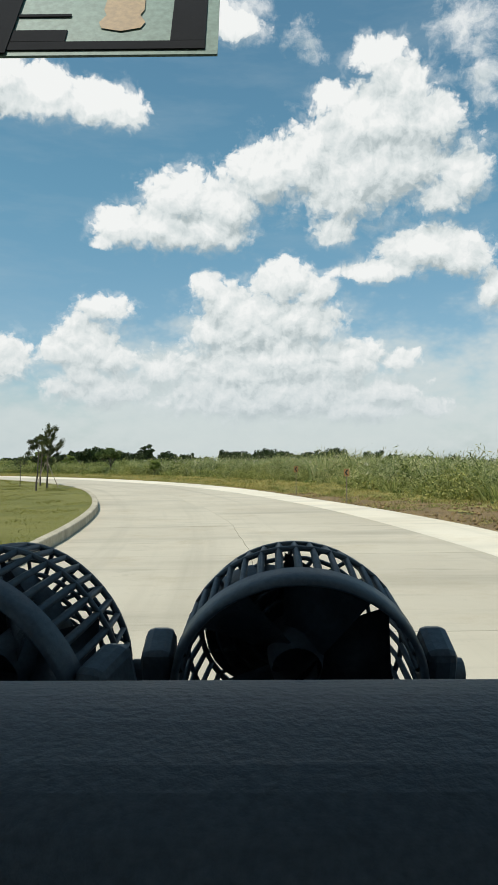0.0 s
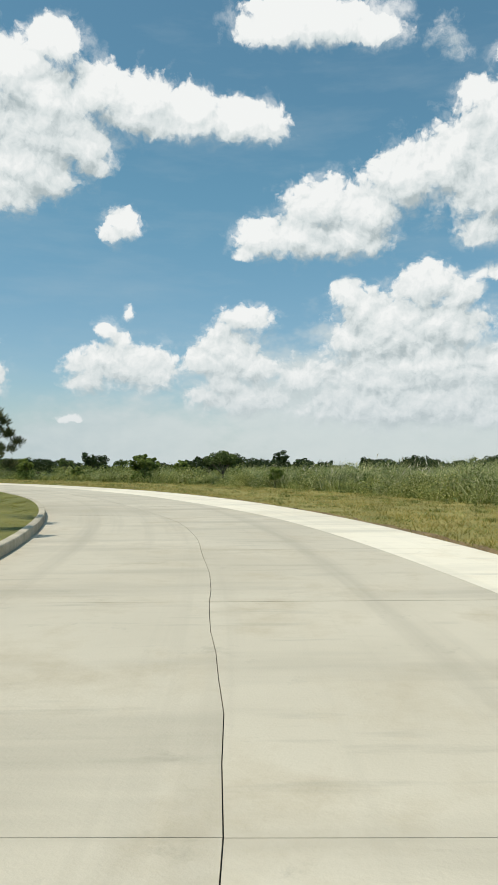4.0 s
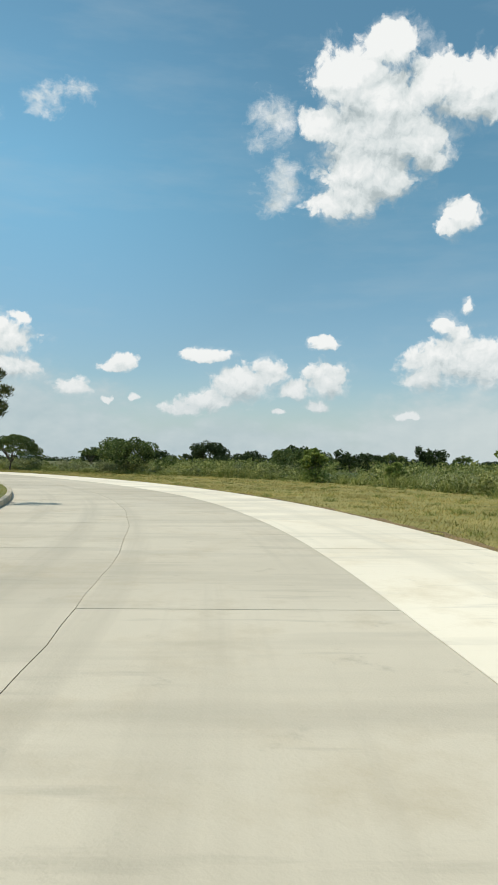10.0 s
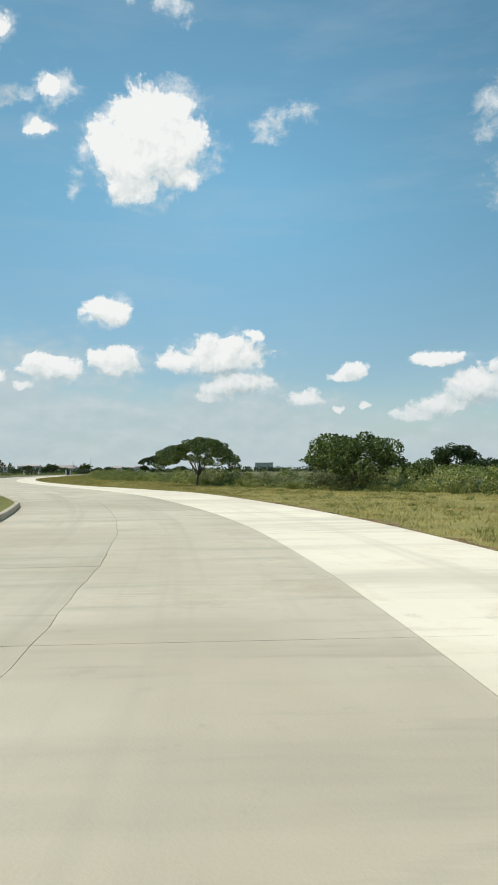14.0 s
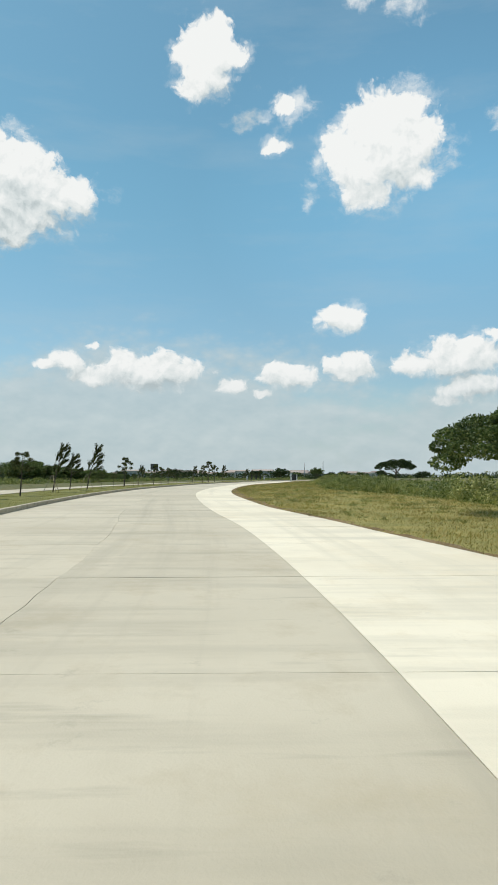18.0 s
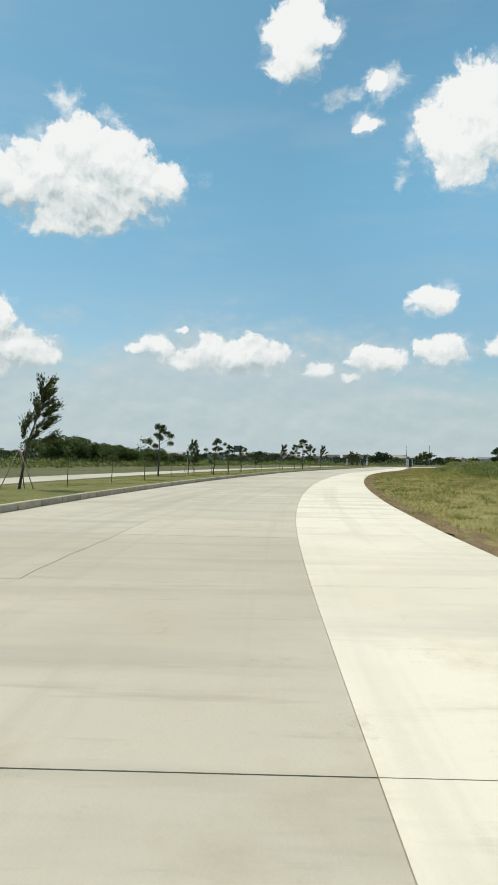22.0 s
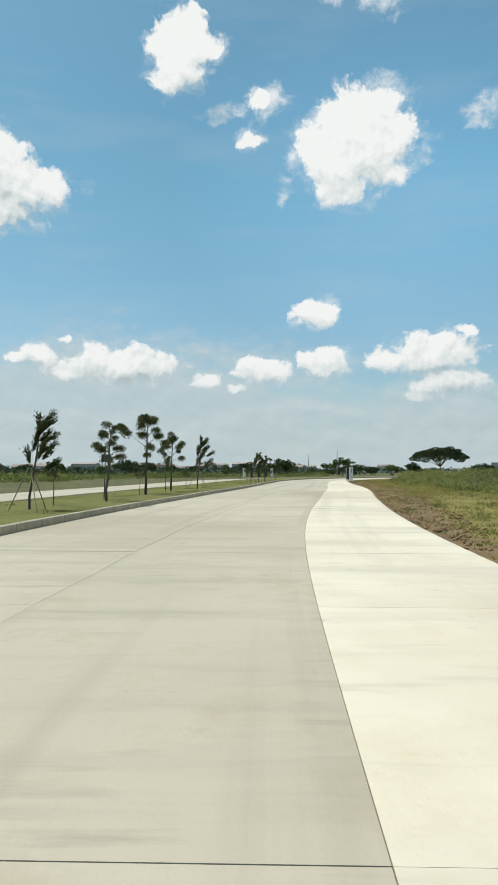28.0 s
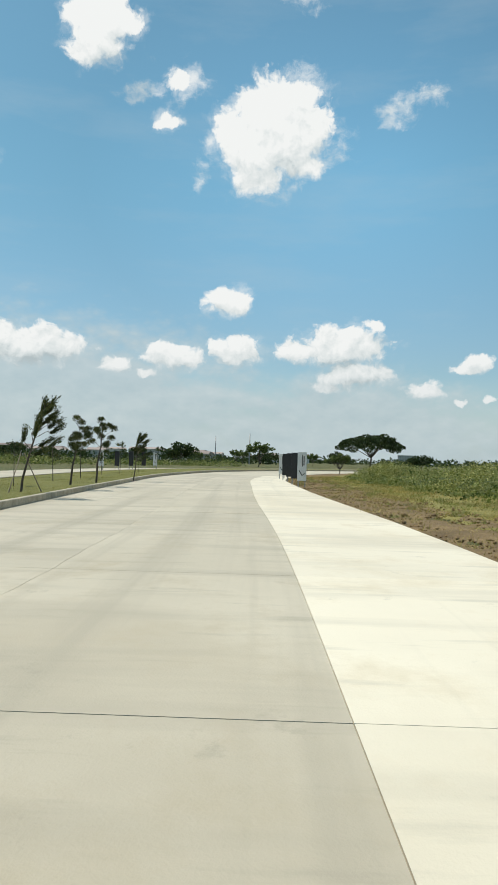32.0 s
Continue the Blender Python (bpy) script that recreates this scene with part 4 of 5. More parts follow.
d = unit(rng.normal(size=(len(s), per, 3))) * rng.uniform(0.75, 1.05, (len(s), per, 1))
c = along(s, o, 0.0)[:, None, :] + d * np.stack([r, r, top], 1)[:, None, :]
c = c.reshape(-1, 3)
c = c[c[:, 2] > -0.02]
put("weeds", tri_mesh("weeds", *leaves(rng, c, 0.08, thin=0.55)), WEED, label="leafy green weeds and creepers heaped beside the road", category="weeds", kind="stuff")

wavy = lambda f, p: (lambda q: np.clip(0.1 + 1.3 * np.sin(q * f + p) * np.sin(q * f * 0.43 + 2 * p) + 0.25, 0, 1))
heaps("shrubs", (330, (0.5, 1.3), (0.9, 1.75), 420, 0.085), 91, 62, 250, lambda q: THICK(q) + 0.8, lambda q: THICK(q) + 9, 1.2, wavy(0.37, 0.4), "taller dark leafy shrubs among the weeds")
heaps("shrubs", (330, (0.4, 1.15), (0.6, 1.6), 420, 0.085), 93, 58, 190, lambda q: THICK(q) - 0.2, lambda q: THICK(q) + 7, 1.3, wavy(0.29, 1.7), "ragged light-green shrubs standing out of the weeds", BRIGHT_WEED)
heaps("shrubs", (150, (0.6, 1.4), (0.8, 1.5), 480, 0.08), 95, 112, 170, lambda q: THICK(q) + 0.2, lambda q: THICK(q) + 6, 1.2, wavy(0.5, 0.9), "rounded grey-green shrubs in the weeds", SILVER_WEED)
heaps("reed_heads", (300, (0.5, 1.2), (0.9, 2.0), 300, 0.13), 97, -6, 78, lambda q: THICK(q) - 0.1, lambda q: THICK(q) + 8, 1.4, lambda q: REEDY(q), "leafy crowns of the tall reed grass", REED, 0.16)
heaps("shrubs", (170, (0.6, 1.5), (0.5, 1.3), 1100, 0.05), 96, -5, 74, lambda q: THICK(q) - 0.9, lambda q: THICK(q) + 3, 1.2, wavy(0.45, 0.3), "light-green leafy shrubs among the reeds", BRIGHT_WEED)
heaps("shrubs", (120, (0.4, 0.9), (0.5, 1.3), 300, 0.08), 92, -5, 70, lambda q: THICK(q) + 0.2, lambda q: THICK(q) + 6, 1.4, lambda q: 0 * q + 1.0, "low leafy shrubs in the tall grass")
heaps("shrubs", (46, (1.3, 3.2), (0.6, 1.7), 4200, 0.06), 94, 250, 345, lambda q: THICK(q) + 1.0, lambda q: THICK(q) + 11, 1.0, lambda q: 0 * q + 1.0, "rounded mounds of bright green creepers", BRIGHT_WEED)
heaps("shrubs", (34, (0.9, 2.0), (0.7, 1.75), 2600, 0.058), 98, 252, 345, lambda q: THICK(q) + 1.5, lambda q: THICK(q) + 10, 1.0, wavy(0.21, 0.6), "grey-green mounds of creepers behind the brighter ones", SILVER_WEED)

# the farther bushes on the other side
n = 1100
s, o = scatter(rng, n, 118, 380, lambda q: FAR(q) - np.interp(q, (150, 200), (7, 16)), lambda q: FAR(q) - 40, 1.3)
r = rng.uniform(0.8, 2.2, n)
top = rng.uniform(1.1, 2.4, n) * (0.6 + 0.9 * patchy(s, o, 9.0, 4.0)) * np.interp(s, (150, 175, 205), (1.5, 1.2, 0.42))
per = 130
d = unit(rng.normal(size=(n, per, 3))) * rng.uniform(0.75, 1.05, (n, per, 1))
c = (along(s, o, 0.0)[:, None, :] + d * np.stack([r, r, top], 1)[:, None, :]).reshape(-1, 3)
c = c[c[:, 2] > -0.02]
put("bushes", tri_mesh("bushes", *leaves(rng, c, 0.13, thin=0.6)), WEED, label="belt of green bushes beyond the second carriageway", category="bushes", kind="stuff")

# short grass of the verge and of the median
n = 520000
s, o = scatter(rng, n, 4, 335, lambda q: RIGHT(q) + 0.03, lambda q: THICK(q) + 1.5, 1.1)
keep = ((o - RIGHT(s) > SOIL_W(s) * rng.uniform(0.0, 1.2, n) * (0.35 + patchy(s, o, 1.4, 9.0))) | (rng.random(n) < 0.16)) & (rng.random(n) < 0.2 + 0.8 * patchy(s, o, 1.1, 5.0))
s, o = s[keep], o[keep]
h = rng.uniform(0.025, 0.095, len(s)) * (0.6 + 0.9 * patchy(s, o, 2.1, 8.0)) * np.where(rng.random(len(s)) < 0.03, 2.6, 1.0)
put("verge_grass", tri_mesh("verge_grass", *sprigs(rng, along(s, o, -0.065), h + 0.02, 0.022, rng.normal(0, 0.8, (len(s), 3)) * (1, 1, 0) + WIND * 0.2)), GRASS, label="short dry and green grass of the roadside verge", category="grass", kind="stuff")
n = 260000
s, o = scatter(rng, n, 8, 330, lawn_lo, lawn_hi)
keep = rng.random(n) < 0.25 + 0.75 * patchy(s, o, 1.3, 2.0)
s, o = s[keep], o[keep]
put("median_grass", tri_mesh("median_grass", *sprigs(rng, along(s, o, 0.14), rng.uniform(0.022, 0.05, len(s)), 0.018, rng.normal(0, 0.7, (len(s), 3)) * (1, 1, 0))), TURF, label="short mown turf of the median", category="grass", kind="stuff")

tufted = np.random.default_rng(19)
n = 2600
cs, co = scatter(tufted, n, 8, 330, lambda q: RIGHT(q) + 0.25, lambda q: THICK(q) + 0.6, 1.0)
keep = tufted.random(n) < 0.08 + 1.1 * np.clip(patchy(cs, co, 3.3, 0.7) - 0.35, 0, 1)
cs, co = cs[keep], co[keep]
per = 44
base = along(cs, co, -0.065)[:, None, :] + tufted.normal(0, 0.17, (len(cs), per, 3)) * (1, 1, 0)
h = (tufted.uniform(0.06, 0.2, (len(cs), 1)) * tufted.uniform(0.4, 1.1, (len(cs), per))).reshape(-1)
put("dry_tufts", tri_mesh("dry_tufts", *sprigs(tufted, base.reshape(-1, 3), h, 0.024, tufted.normal(0, 1.0, (len(h), 3)) * (1, 1, 0))), STRAW, label="straw-coloured tufts of cut grass on the verge", category="grass", kind="stuff")
n = 1500
cs, co = scatter(tufted, n, 8, 330, lambda q: RIGHT(q) + 0.5, lambda q: THICK(q) + 0.4, 0.8)
per = 40
base = along(cs, co, -0.065)[:, None, :] + tufted.normal(0, 0.13, (len(cs), per, 3)) * (1, 1, 0)
h = (tufted.uniform(0.07, 0.24, (len(cs), 1)) * tufted.uniform(0.4, 1.1, (len(cs), per))).reshape(-1)
put("green_tufts", tri_mesh("green_tufts", *sprigs(tufted, base.reshape(-1, 3), h, 0.026, tufted.normal(0, 0.7, (len(h), 3)) * (1, 1, 0))), FRESH_REED, label="small green tufts of grass on the verge", category="grass", kind="stuff")

# clods of earth in the bare soil
n = 15000
s, o = scatter(rng, n, 6, 330, lambda q: RIGHT(q) + 0.15, lambda q: RIGHT(q) + 0.3 + SOIL_W(q) * 1.15, 1.1)
keep = SOIL_W(s) > 0.9
s, o = s[keep], o[keep]
r = rng.uniform(0.012, 0.055, len(s)) * rng.uniform(0.5, 1.5, len(s))
ico_v = np.array([(1, 0, 0), (-1, 0, 0), (0, 1, 0), (0, -1, 0), (0, 0, 0.8), (0, 0, -0.8)], float)
ico_f = np.array([(0, 2, 4), (2, 1, 4), (1, 3, 4), (3, 0, 4), (2, 0, 5), (1, 2, 5), (3, 1, 5), (0, 3, 5)])
v = along(s, o, -0.02)[:, None, :] + (ico_v[None] * rng.uniform(0.6, 1.3, (len(s), 6, 1)) + rng.normal(0, 0.2, (len(s), 6, 3))) * r[:, None, None]
f = (np.arange(len(s))[:, None, None] * 6 + ico_f[None]).reshape(-1, 3)
put("soil_clods", tri_mesh("soil_clods", v.reshape(-1, 3), f), CLOD, label="dry brown clods of earth beside the road", category="soil", kind="stuff")

# ---- trees along the way ----
shade = broad_tree(21, 4.6, 3.75, 0.6, 0.056, 40000, LEAF, "small spreading tree with a forked trunk and flat crown", trunk_share=0.29, thick=0.026, dome=True)
placed(shade, [(-103.5, 96.4, -0.06, 20, 1.0)])
lone = broad_tree(22, 3.35, 1.75, 0.3, 0.075, 5200, LEAF, "small round-crowned tree in the weeds", trunk_share=0.38, thick=0.03)
placed(lone, [(-24.9, 83.6, -0.06, 80, 1.0)])
bushy = broad_tree(30, 2.9, 1.05, 0.0, 0.085, 5200, GREEN_LEAF, "light-green bushy young tree at the edge of the weeds", "bushy young trees", trunk_share=0.12, thick=0.022)
placed(bushy, [(-34.8, 87.0, -0.06, 0, 1.1), (-36.2, 92.5, -0.06, 0, 1.0), (-54.7, 95.9, -0.06, 70, 1.0), (-37.5, 104.0, -0.06, 200, 0.95), (-16.6, 71.6, -0.06, 120, 0.6), (-46.5, 94.0, -0.06, 250, 0.62)])
skirt = np.random.default_rng(52)
c = []
for x, y, k in ((-34.8, 87.0, 1.1), (-36.2, 92.5, 1.0), (-54.7, 95.9, 1.0), (-37.5, 104.0, 0.95), (-46.5, 94.0, 0.62)):
    for i in range(7):
        a = i * 0.9 + skirt.uniform(0, 0.5)
        d = unit(skirt.normal(size=(260, 3))) * skirt.uniform(0.7, 1.05, (260, 1)) * (0.55 * k, 0.55 * k, skirt.uniform(0.6, 1.25) * k)
        c.append(d + (x + 0.6 * k * math.cos(a), y + 0.6 * k * math.sin(a), 0.3))
c = np.vstack(c)
put("shrubs", tri_mesh("shrubs", *leaves(skirt, c[c[:, 2] > -0.02], 0.085, thin=0.5)), GREEN_LEAF, label="light-green leafy shrubs round the young trees", category="shrubs", kind="stuff")
clump = broad_tree(23, 4.0, 3.9, 0.25, 0.10, 11000, LEAF, "wide dense thicket tree with layered dark leaves", "dark thicket trees", trunk_share=0.10, thick=0.022)
woods = np.random.default_rng(61)
wood_spots = []
for i in range(22):
    bearing = 94.5 + 13.0 * i / 21
    reach = woods.uniform(92, 140)
    wood_spots.append((-137.5 - reach * math.sin(math.radians(bearing)), 86.0 + reach * math.cos(math.radians(bearing)), -0.06, float(woods.uniform(0, 360)), float((0.45 + 0.75 * i / 21) * woods.uniform(0.85, 1.1))))
placed(clump, wood_spots + [(-83.5, 99.9, -0.06, 0, 1.0), (-66.5, 109.5, -0.06, 140, 0.72), (-75.5, 118.0, -0.06, 60, 0.8)])
rain = broad_tree(24, 9.6, 9.0, 0.62, 0.25, 12000, DARK_LEAF, "large umbrella-shaped rain tree on the skyline", trunk_share=0.42, thick=0.03, dome=True)
placed(rain, [(-403.0, 201.5, -0.06, 0, 1.0)])
dome = broad_tree(25, 8.2, 6.6, 0.0, 0.30, 5000, DARK_LEAF, "dense round-crowned dark tree", "skyline trees", trunk_share=0.12, thick=0.03)
mango = broad_tree(26, 6.0, 4.2, 0.0, 0.34, 1500, DARK_LEAF, "broad dark field tree", "skyline trees", trunk_share=0.08, thick=0.03)
ragged = broad_tree(27, 5.6, 3.2, 0.55, 0.22, 1500, LEAF, "ragged open-crowned field tree", "skyline trees", trunk_share=0.3, thick=0.025)
layered = broad_tree(28, 6.0, 5.6, 0.3, 0.36, 1600, DARK_LEAF, "wide low tree with layered boughs", "skyline trees", trunk_share=0.1, thick=0.03)
tall = broad_tree(29, 7.4, 2.3, 0.0, 0.17, 3000, DARK_LEAF, "narrow upright dark tree", "skyline trees", trunk_share=0.2, thick=0.025)
placed(dome, [(-188, 208.6, -0.06, 0, 1.0)])
placed(tall, [(-52, 214, -0.06, 0, 1.0), (-79, 312, -0.06, 50, 1.0)])
far_rng = np.random.default_rng(77)
spots = {"mango": [], "ragged": [], "layered": []}
for i in range(150):
    bearing = math.radians(far_rng.uniform(-26, 112))
    hub = np.array((-60.0, 60.0)) if bearing < 1.0 else np.array((-170.0, 85.0))
    dist = far_rng.uniform(130, 330) if bearing < 1.05 else far_rng.uniform(230, 420)
    x, y = hub[0] - math.sin(bearing) * dist, hub[1] + math.cos(bearing) * dist
    d = np.hypot(LINE_P[:, 0] - x, LINE_P[:, 1] - y).min()
    if d < 55:
        continue
    k = far_rng.uniform(0.55, 1.0) * (1.0 if bearing < 1.05 else 0.8)
    spots[("mango", "ragged", "layered")[i % 3]].append((x, y, -0.06, far_rng.uniform(0, 360), k))
spots["mango"] += [(-74, 128, -0.06, 10, 0.55), (-60, 175, -0.06, 130, 0.8)]
spots["ragged"] += [(-90, 133, -0.06, 30, 0.6), (-151, 140, -0.06, 210, 0.8), (-349, 149, -0.06, 60, 0.9), (-294, 140, -0.06, 100, 0.45)]
spots["layered"] += [(-110, 160, -0.06, 0, 0.8), (-383, 141, -0.06, 60, 0.8), (-60, 190, -0.06, 0, 0.9)]
placed(mango, spots["mango"])
placed(ragged, spots["ragged"])
placed(layered, spots["layered"])

# distant woods: one low ragged band of foliage
n = 2600
b = np.radians(rng.uniform(-30, 120, n))
dist = rng.uniform(300, 520, n) + np.where(b > 0.75, 190, 0)
base = np.stack([-120 - np.sin(b) * dist, 80 + np.cos(b) * dist, np.zeros(n)], 1)
r = rng.uniform(2.0, 4.5, n)
top = rng.uniform(2.0, 5.2, n) * np.where(b > 1.1, 0.9, 1.0)
per = 26
d = unit(rng.normal(size=(n, per, 3))) * rng.uniform(0.8, 1.05, (n, per, 1))
c = (base[:, None, :] + d * np.stack([r, r, top], 1)[:, None, :]).reshape(-1, 3)
c = c[c[:, 2] > 0]
put("far_woods", tri_mesh("far_woods", *leaves(rng, c, 0.75, thin=0.7)), DARK_LEAF, label="low dark belt of far trees along the horizon", category="woods", kind="stuff")
n = 1500
b = np.radians(rng.uniform(-30, 52, n))
dist = rng.uniform(70, 210, n)
base = np.stack([-60 - np.sin(b) * dist, 75 + np.cos(b) * dist, np.zeros(n)], 1)
away = np.array([np.hypot(LINE_P[::8, 0] - x, LINE_P[::8, 1] - y).min() for x, y, _ in base])
base = base[away > 32]
n = len(base)
r, top = rng.uniform(1.2, 3.2, n), rng.uniform(0.9, 2.3, n)
d = unit(rng.normal(size=(n, 60, 3))) * rng.uniform(0.8, 1.05, (n, 60, 1))
c = (base[:, None, :] + d * np.stack([r, r, top], 1)[:, None, :]).reshape(-1, 3)
c = c[c[:, 2] > 0]
put("scrub", tri_mesh("scrub", *leaves(rng, c, 0.22, thin=0.6)), WEED, label="green scrub spread over the field", category="scrub", kind="stuff")

hedge = np.random.default_rng(41)
n = 700
s, o = scatter(hedge, n, 110, 420, lambda q: FAR(q) - 75, lambda q: FAR(q) - 120)
r = hedge.uniform(1.5, 4.0, n)
top = hedge.uniform(1.2, 2.8, n) * (0.7 + 0.6 * patchy(s, o, 17.0, 1.0))
d = unit(hedge.normal(size=(n, 80, 3))) * hedge.uniform(0.8, 1.05, (n, 80, 1))
c = (along(s, o, 0.0)[:, None, :] + d * np.stack([r, r, top], 1)[:, None, :]).reshape(-1, 3)
c = c[c[:, 2] > 0]
put("hedgerow", tri_mesh("hedgerow", *leaves(hedge, c, 0.34, thin=0.65)), DARK_LEAF, label="long dark belt of low trees beyond the field", category="woods", kind="stuff")

# ---- young trees on the median ----
Z_LAWN = 0.13
SAPLINGS_START = ((31, -11.8, 28.8, 2.2, 0.25, "tufted"), (32, -12.6, 32.0, 2.9, 0.2, "feathery"), (33, -14.2, 35.2, 2.6, 0.2, "tufted"), (34, -121.8, 74.9, 2.9, 0.15, "tufted"), (35, -132.4, 75.4, 4.0, 0.75, "feathery"), (36, -139.5, 75.9, 3.5, 0.3, "feathery"), (37, -143.1, 77.0, 4.4, 0.95, "feathery"), (38, -164.6, 79.7, 3.8, 0.1, "tufted"), (59, -170.6, 81.3, 2.9, 0.35, "feathery"), (39, -170.3, 83.2, 3.0, 0.2, "tufted"),)
SAPLINGS_BEND = ((62, -175.4, 84.3, 2.6, 0.1, "tufted"), (40, -180.0, 85.4, 2.6, 0.1, "tufted"), (41, -185.5, 86.8, 1.5, 0.1, "tufted"), (42, -199.9, 90.2, 3.1, 0.3, "feathery"), (43, -205.5, 92.4, 3.2, 0.15, "tufted"), (44, -213.5, 94.2, 4.3, 0.1, "tufted"), (45, -219.3, 95.9, 3.6, 0.1, "tufted"), (46, -224.0, 98.0, 3.6, 0.25, "feathery"), (47, -243.2, 105.2, 3.1, 0.6, "feathery"), (48, -248.4, 107.0, 2.6, 0.3, "tufted"),)
SAPLINGS_MIDDLE = ((49, -251.5, 108.3, 2.8, 0.2, "tufted"), (50, -258.0, 110.9, 2.6, 0.3, "feathery"), (51, -41.6, 63.0, 3.8, 0.25, "tufted"), (55, -90.5, 74.9, 4.0, 0.25, "tufted"), (56, -94.6, 74.4, 3.7, 0.3, "feathery"), (57, -98.5, 75.2, 3.2, 0.3, "feathery"), (58, -48.0, 64.5, 3.0, 0.25, "feathery"), (52, -55.5, 69.2, 3.1, 0.2, "tufted"), (53, -112.0, 74.6, 2.8, 0.3, "feathery"), (54, -117.0, 73.8, 3.0, 0.25, "feathery"),)
for seed, x, y, height, lean, style in SAPLINGS_START + SAPLINGS_BEND + SAPLINGS_MIDDLE:
    height *= 0.87 if -190 < x < -100 else 0.93 if x < -190 else 1.0
    what = "young tree with feathery wind-blown sprays on the median" if style == "feathery" else "young tree with tufts of leaves at its twig ends"
    placed(sapling(seed, height, lean, style, what), [(x, y, Z_LAWN, 0, 1.0)])
braced = ((-12.6, 32.0), (-132.4, 75.4), (-143.1, 77.0), (-170.6, 81.3), (-199.9, 90.2), (-224.0, 98.0), (-243.2, 105.2))
placed(tree_brace(5), [(x, y, Z_LAWN, 37 * i, 0.9 + 0.05 * (i % 3)) for i, (x, y) in enumerate(braced)])
sticks = [(float(q[0]), float(q[1]), Z_LAWN, 61 * i % 360, 0.8 + 0.4 * ((i * 7) % 5) / 5) for i, q in enumerate(along(np.arange(190, 330, 5.2), LEFT(np.arange(190, 330, 5.2)) - 2.4))]
placed(stick_tree(60, 1.9), sticks[::2])
placed(stick_tree(61, 1.6), sticks[1::2] + [(-14.6, 33.6, Z_LAWN, 0, 1.0)])


# ---- chevron signs ----
def chevron_sign(x, y, turn, height):
    sign = tagged(new("chevron_sign"), "small orange chevron sign with a black arrow on a thin post", "road sign", "chevron signs on the bend")
    part("post", box(-0.015, 0.012, -0.2, 0.015, 0.04, height - 0.05, 0.004), STAKE, sign)
    part("panel", box(-0.09, -0.006, height - 0.125, 0.09, 0.008, height + 0.125, 0.003), SIGN_ORANGE, sign)
    bm = bmesh.new()
    pts = ((0.058, 0.095), (0.008, 0.095), (-0.06, 0.0), (0.008, -0.095), (0.058, -0.095), (-0.01, 0.0))
    lo = [bm.verts.new((px, -0.012, height + pz)) for px, pz in pts]
    hi = [bm.verts.new((px, -0.007, height + pz)) for px, pz in pts]
    for idx in ((0, 1, 2, 5), (5, 2, 3, 4)):
        bm.faces.new([lo[i] for i in idx])
    for i in range(6):
        bm.faces.new((lo[i], lo[(i + 1) % 6], hi[(i + 1) % 6], hi[i]))
    part("arrow", bm, SIGN_BLACK, sign, "black chevron arrow")
    sign.matrix_basis = pose(x, y, -0.06, 0, 0, turn)


chevron_sign(1.0, 23.4, 0, 1.02)
chevron_sign(-0.8, 28.3, 8, 1.08)


# ---- rows of upright panels at the entrance ----
def marker(x, y, turn, white):
    m = tagged(new("marker_panel"), ("tall white sign panel with grey upright lettering on two legs" if white else "tall black sign panel on two short legs"), "sign", "entrance panels")
    part("board", box(-0.23, -0.04, 0.40, 0.23, 0.04, 1.86, 0.01), WHITE_PAINT if white else BLACK_PAINT, m)
    for lx in (-0.17, 0.17):
        part("leg", box(lx - 0.025, -0.025, -0.2, lx + 0.025, 0.025, 0.42, 0.004), STEEL, m)
    if white:
        for lx, z0, z1 in ((0.02, 1.12, 1.72), (0.10, 1.18, 1.66)):
            part("lettering", box(lx - 0.028, -0.046, z0, lx + 0.028, -0.041, z1), GREY_PAINT, m, "grey upright bar of lettering")
        bm = bmesh.new()
        for a, b_ in (((-0.14, 0.92), (0.02, 0.66)), ((0.02, 0.66), (0.16, 0.80))):
            (ax, az), (bx, bz) = a, b_
            q = [bm.verts.new(c) for c in ((ax - 0.03, -0.046, az), (ax + 0.03, -0.046, az), (bx + 0.03, -0.046, bz), (bx - 0.03, -0.046, bz))]
            bm.faces.new(q)
        part("emblem", bm, GREY_PAINT, m, "grey angular emblem")
    m.matrix_basis = pose(x, y, -0.06, 0, 0, turn)


for k in range(5):
    marker(-253.9 - 3.82 * k, 118.8 + 1.18 * k, 62, k in (0, 4))
for k in range(5):
    marker(-285.5 - 3.6 * k, 112.2 + 1.9 * k, 66, k in (0, 4))


# ---- far houses, a block and masts ----
def far_house(w, d, h, roof_h, label):
    house = tagged(new("house"), label, "house", "far houses")
    part("wall", box(-w / 2, -d / 2, -0.2, w / 2, d / 2, h), HOUSE_WALL, house)
    bm = bmesh.new()
    a = [bm.verts.new(p) for p in ((-w / 2 - 0.4, -d / 2 - 0.4, h), (w / 2 + 0.4, -d / 2 - 0.4, h), (w / 2 + 0.4, d / 2 + 0.4, h), (-w / 2 - 0.4, d / 2 + 0.4, h))]
    r0, r1 = bm.verts.new((-w / 2, 0, h + roof_h)), bm.verts.new((w / 2, 0, h + roof_h))
    for f in ((a[0], a[1], r1, r0), (a[2], a[3], r0, r1), (a[1], a[2], r1), (a[3], a[0], r0), (a[3], a[2], a[1], a[0])):
        bm.faces.new(f)
    part("roof", bm, HOUSE_ROOF, house, "rust-red sheet roof")
    for i in range(max(2, int(w // 3))):
        x0 = -w / 2 + (i + 0.3) * w / max(2, int(w // 3))
        part("window", box(x0, -d / 2 - 0.03, h * 0.4, x0 + w * 0.12, -d / 2 + 0.02, h * 0.75), FAR_WINDOW, house)
    return house


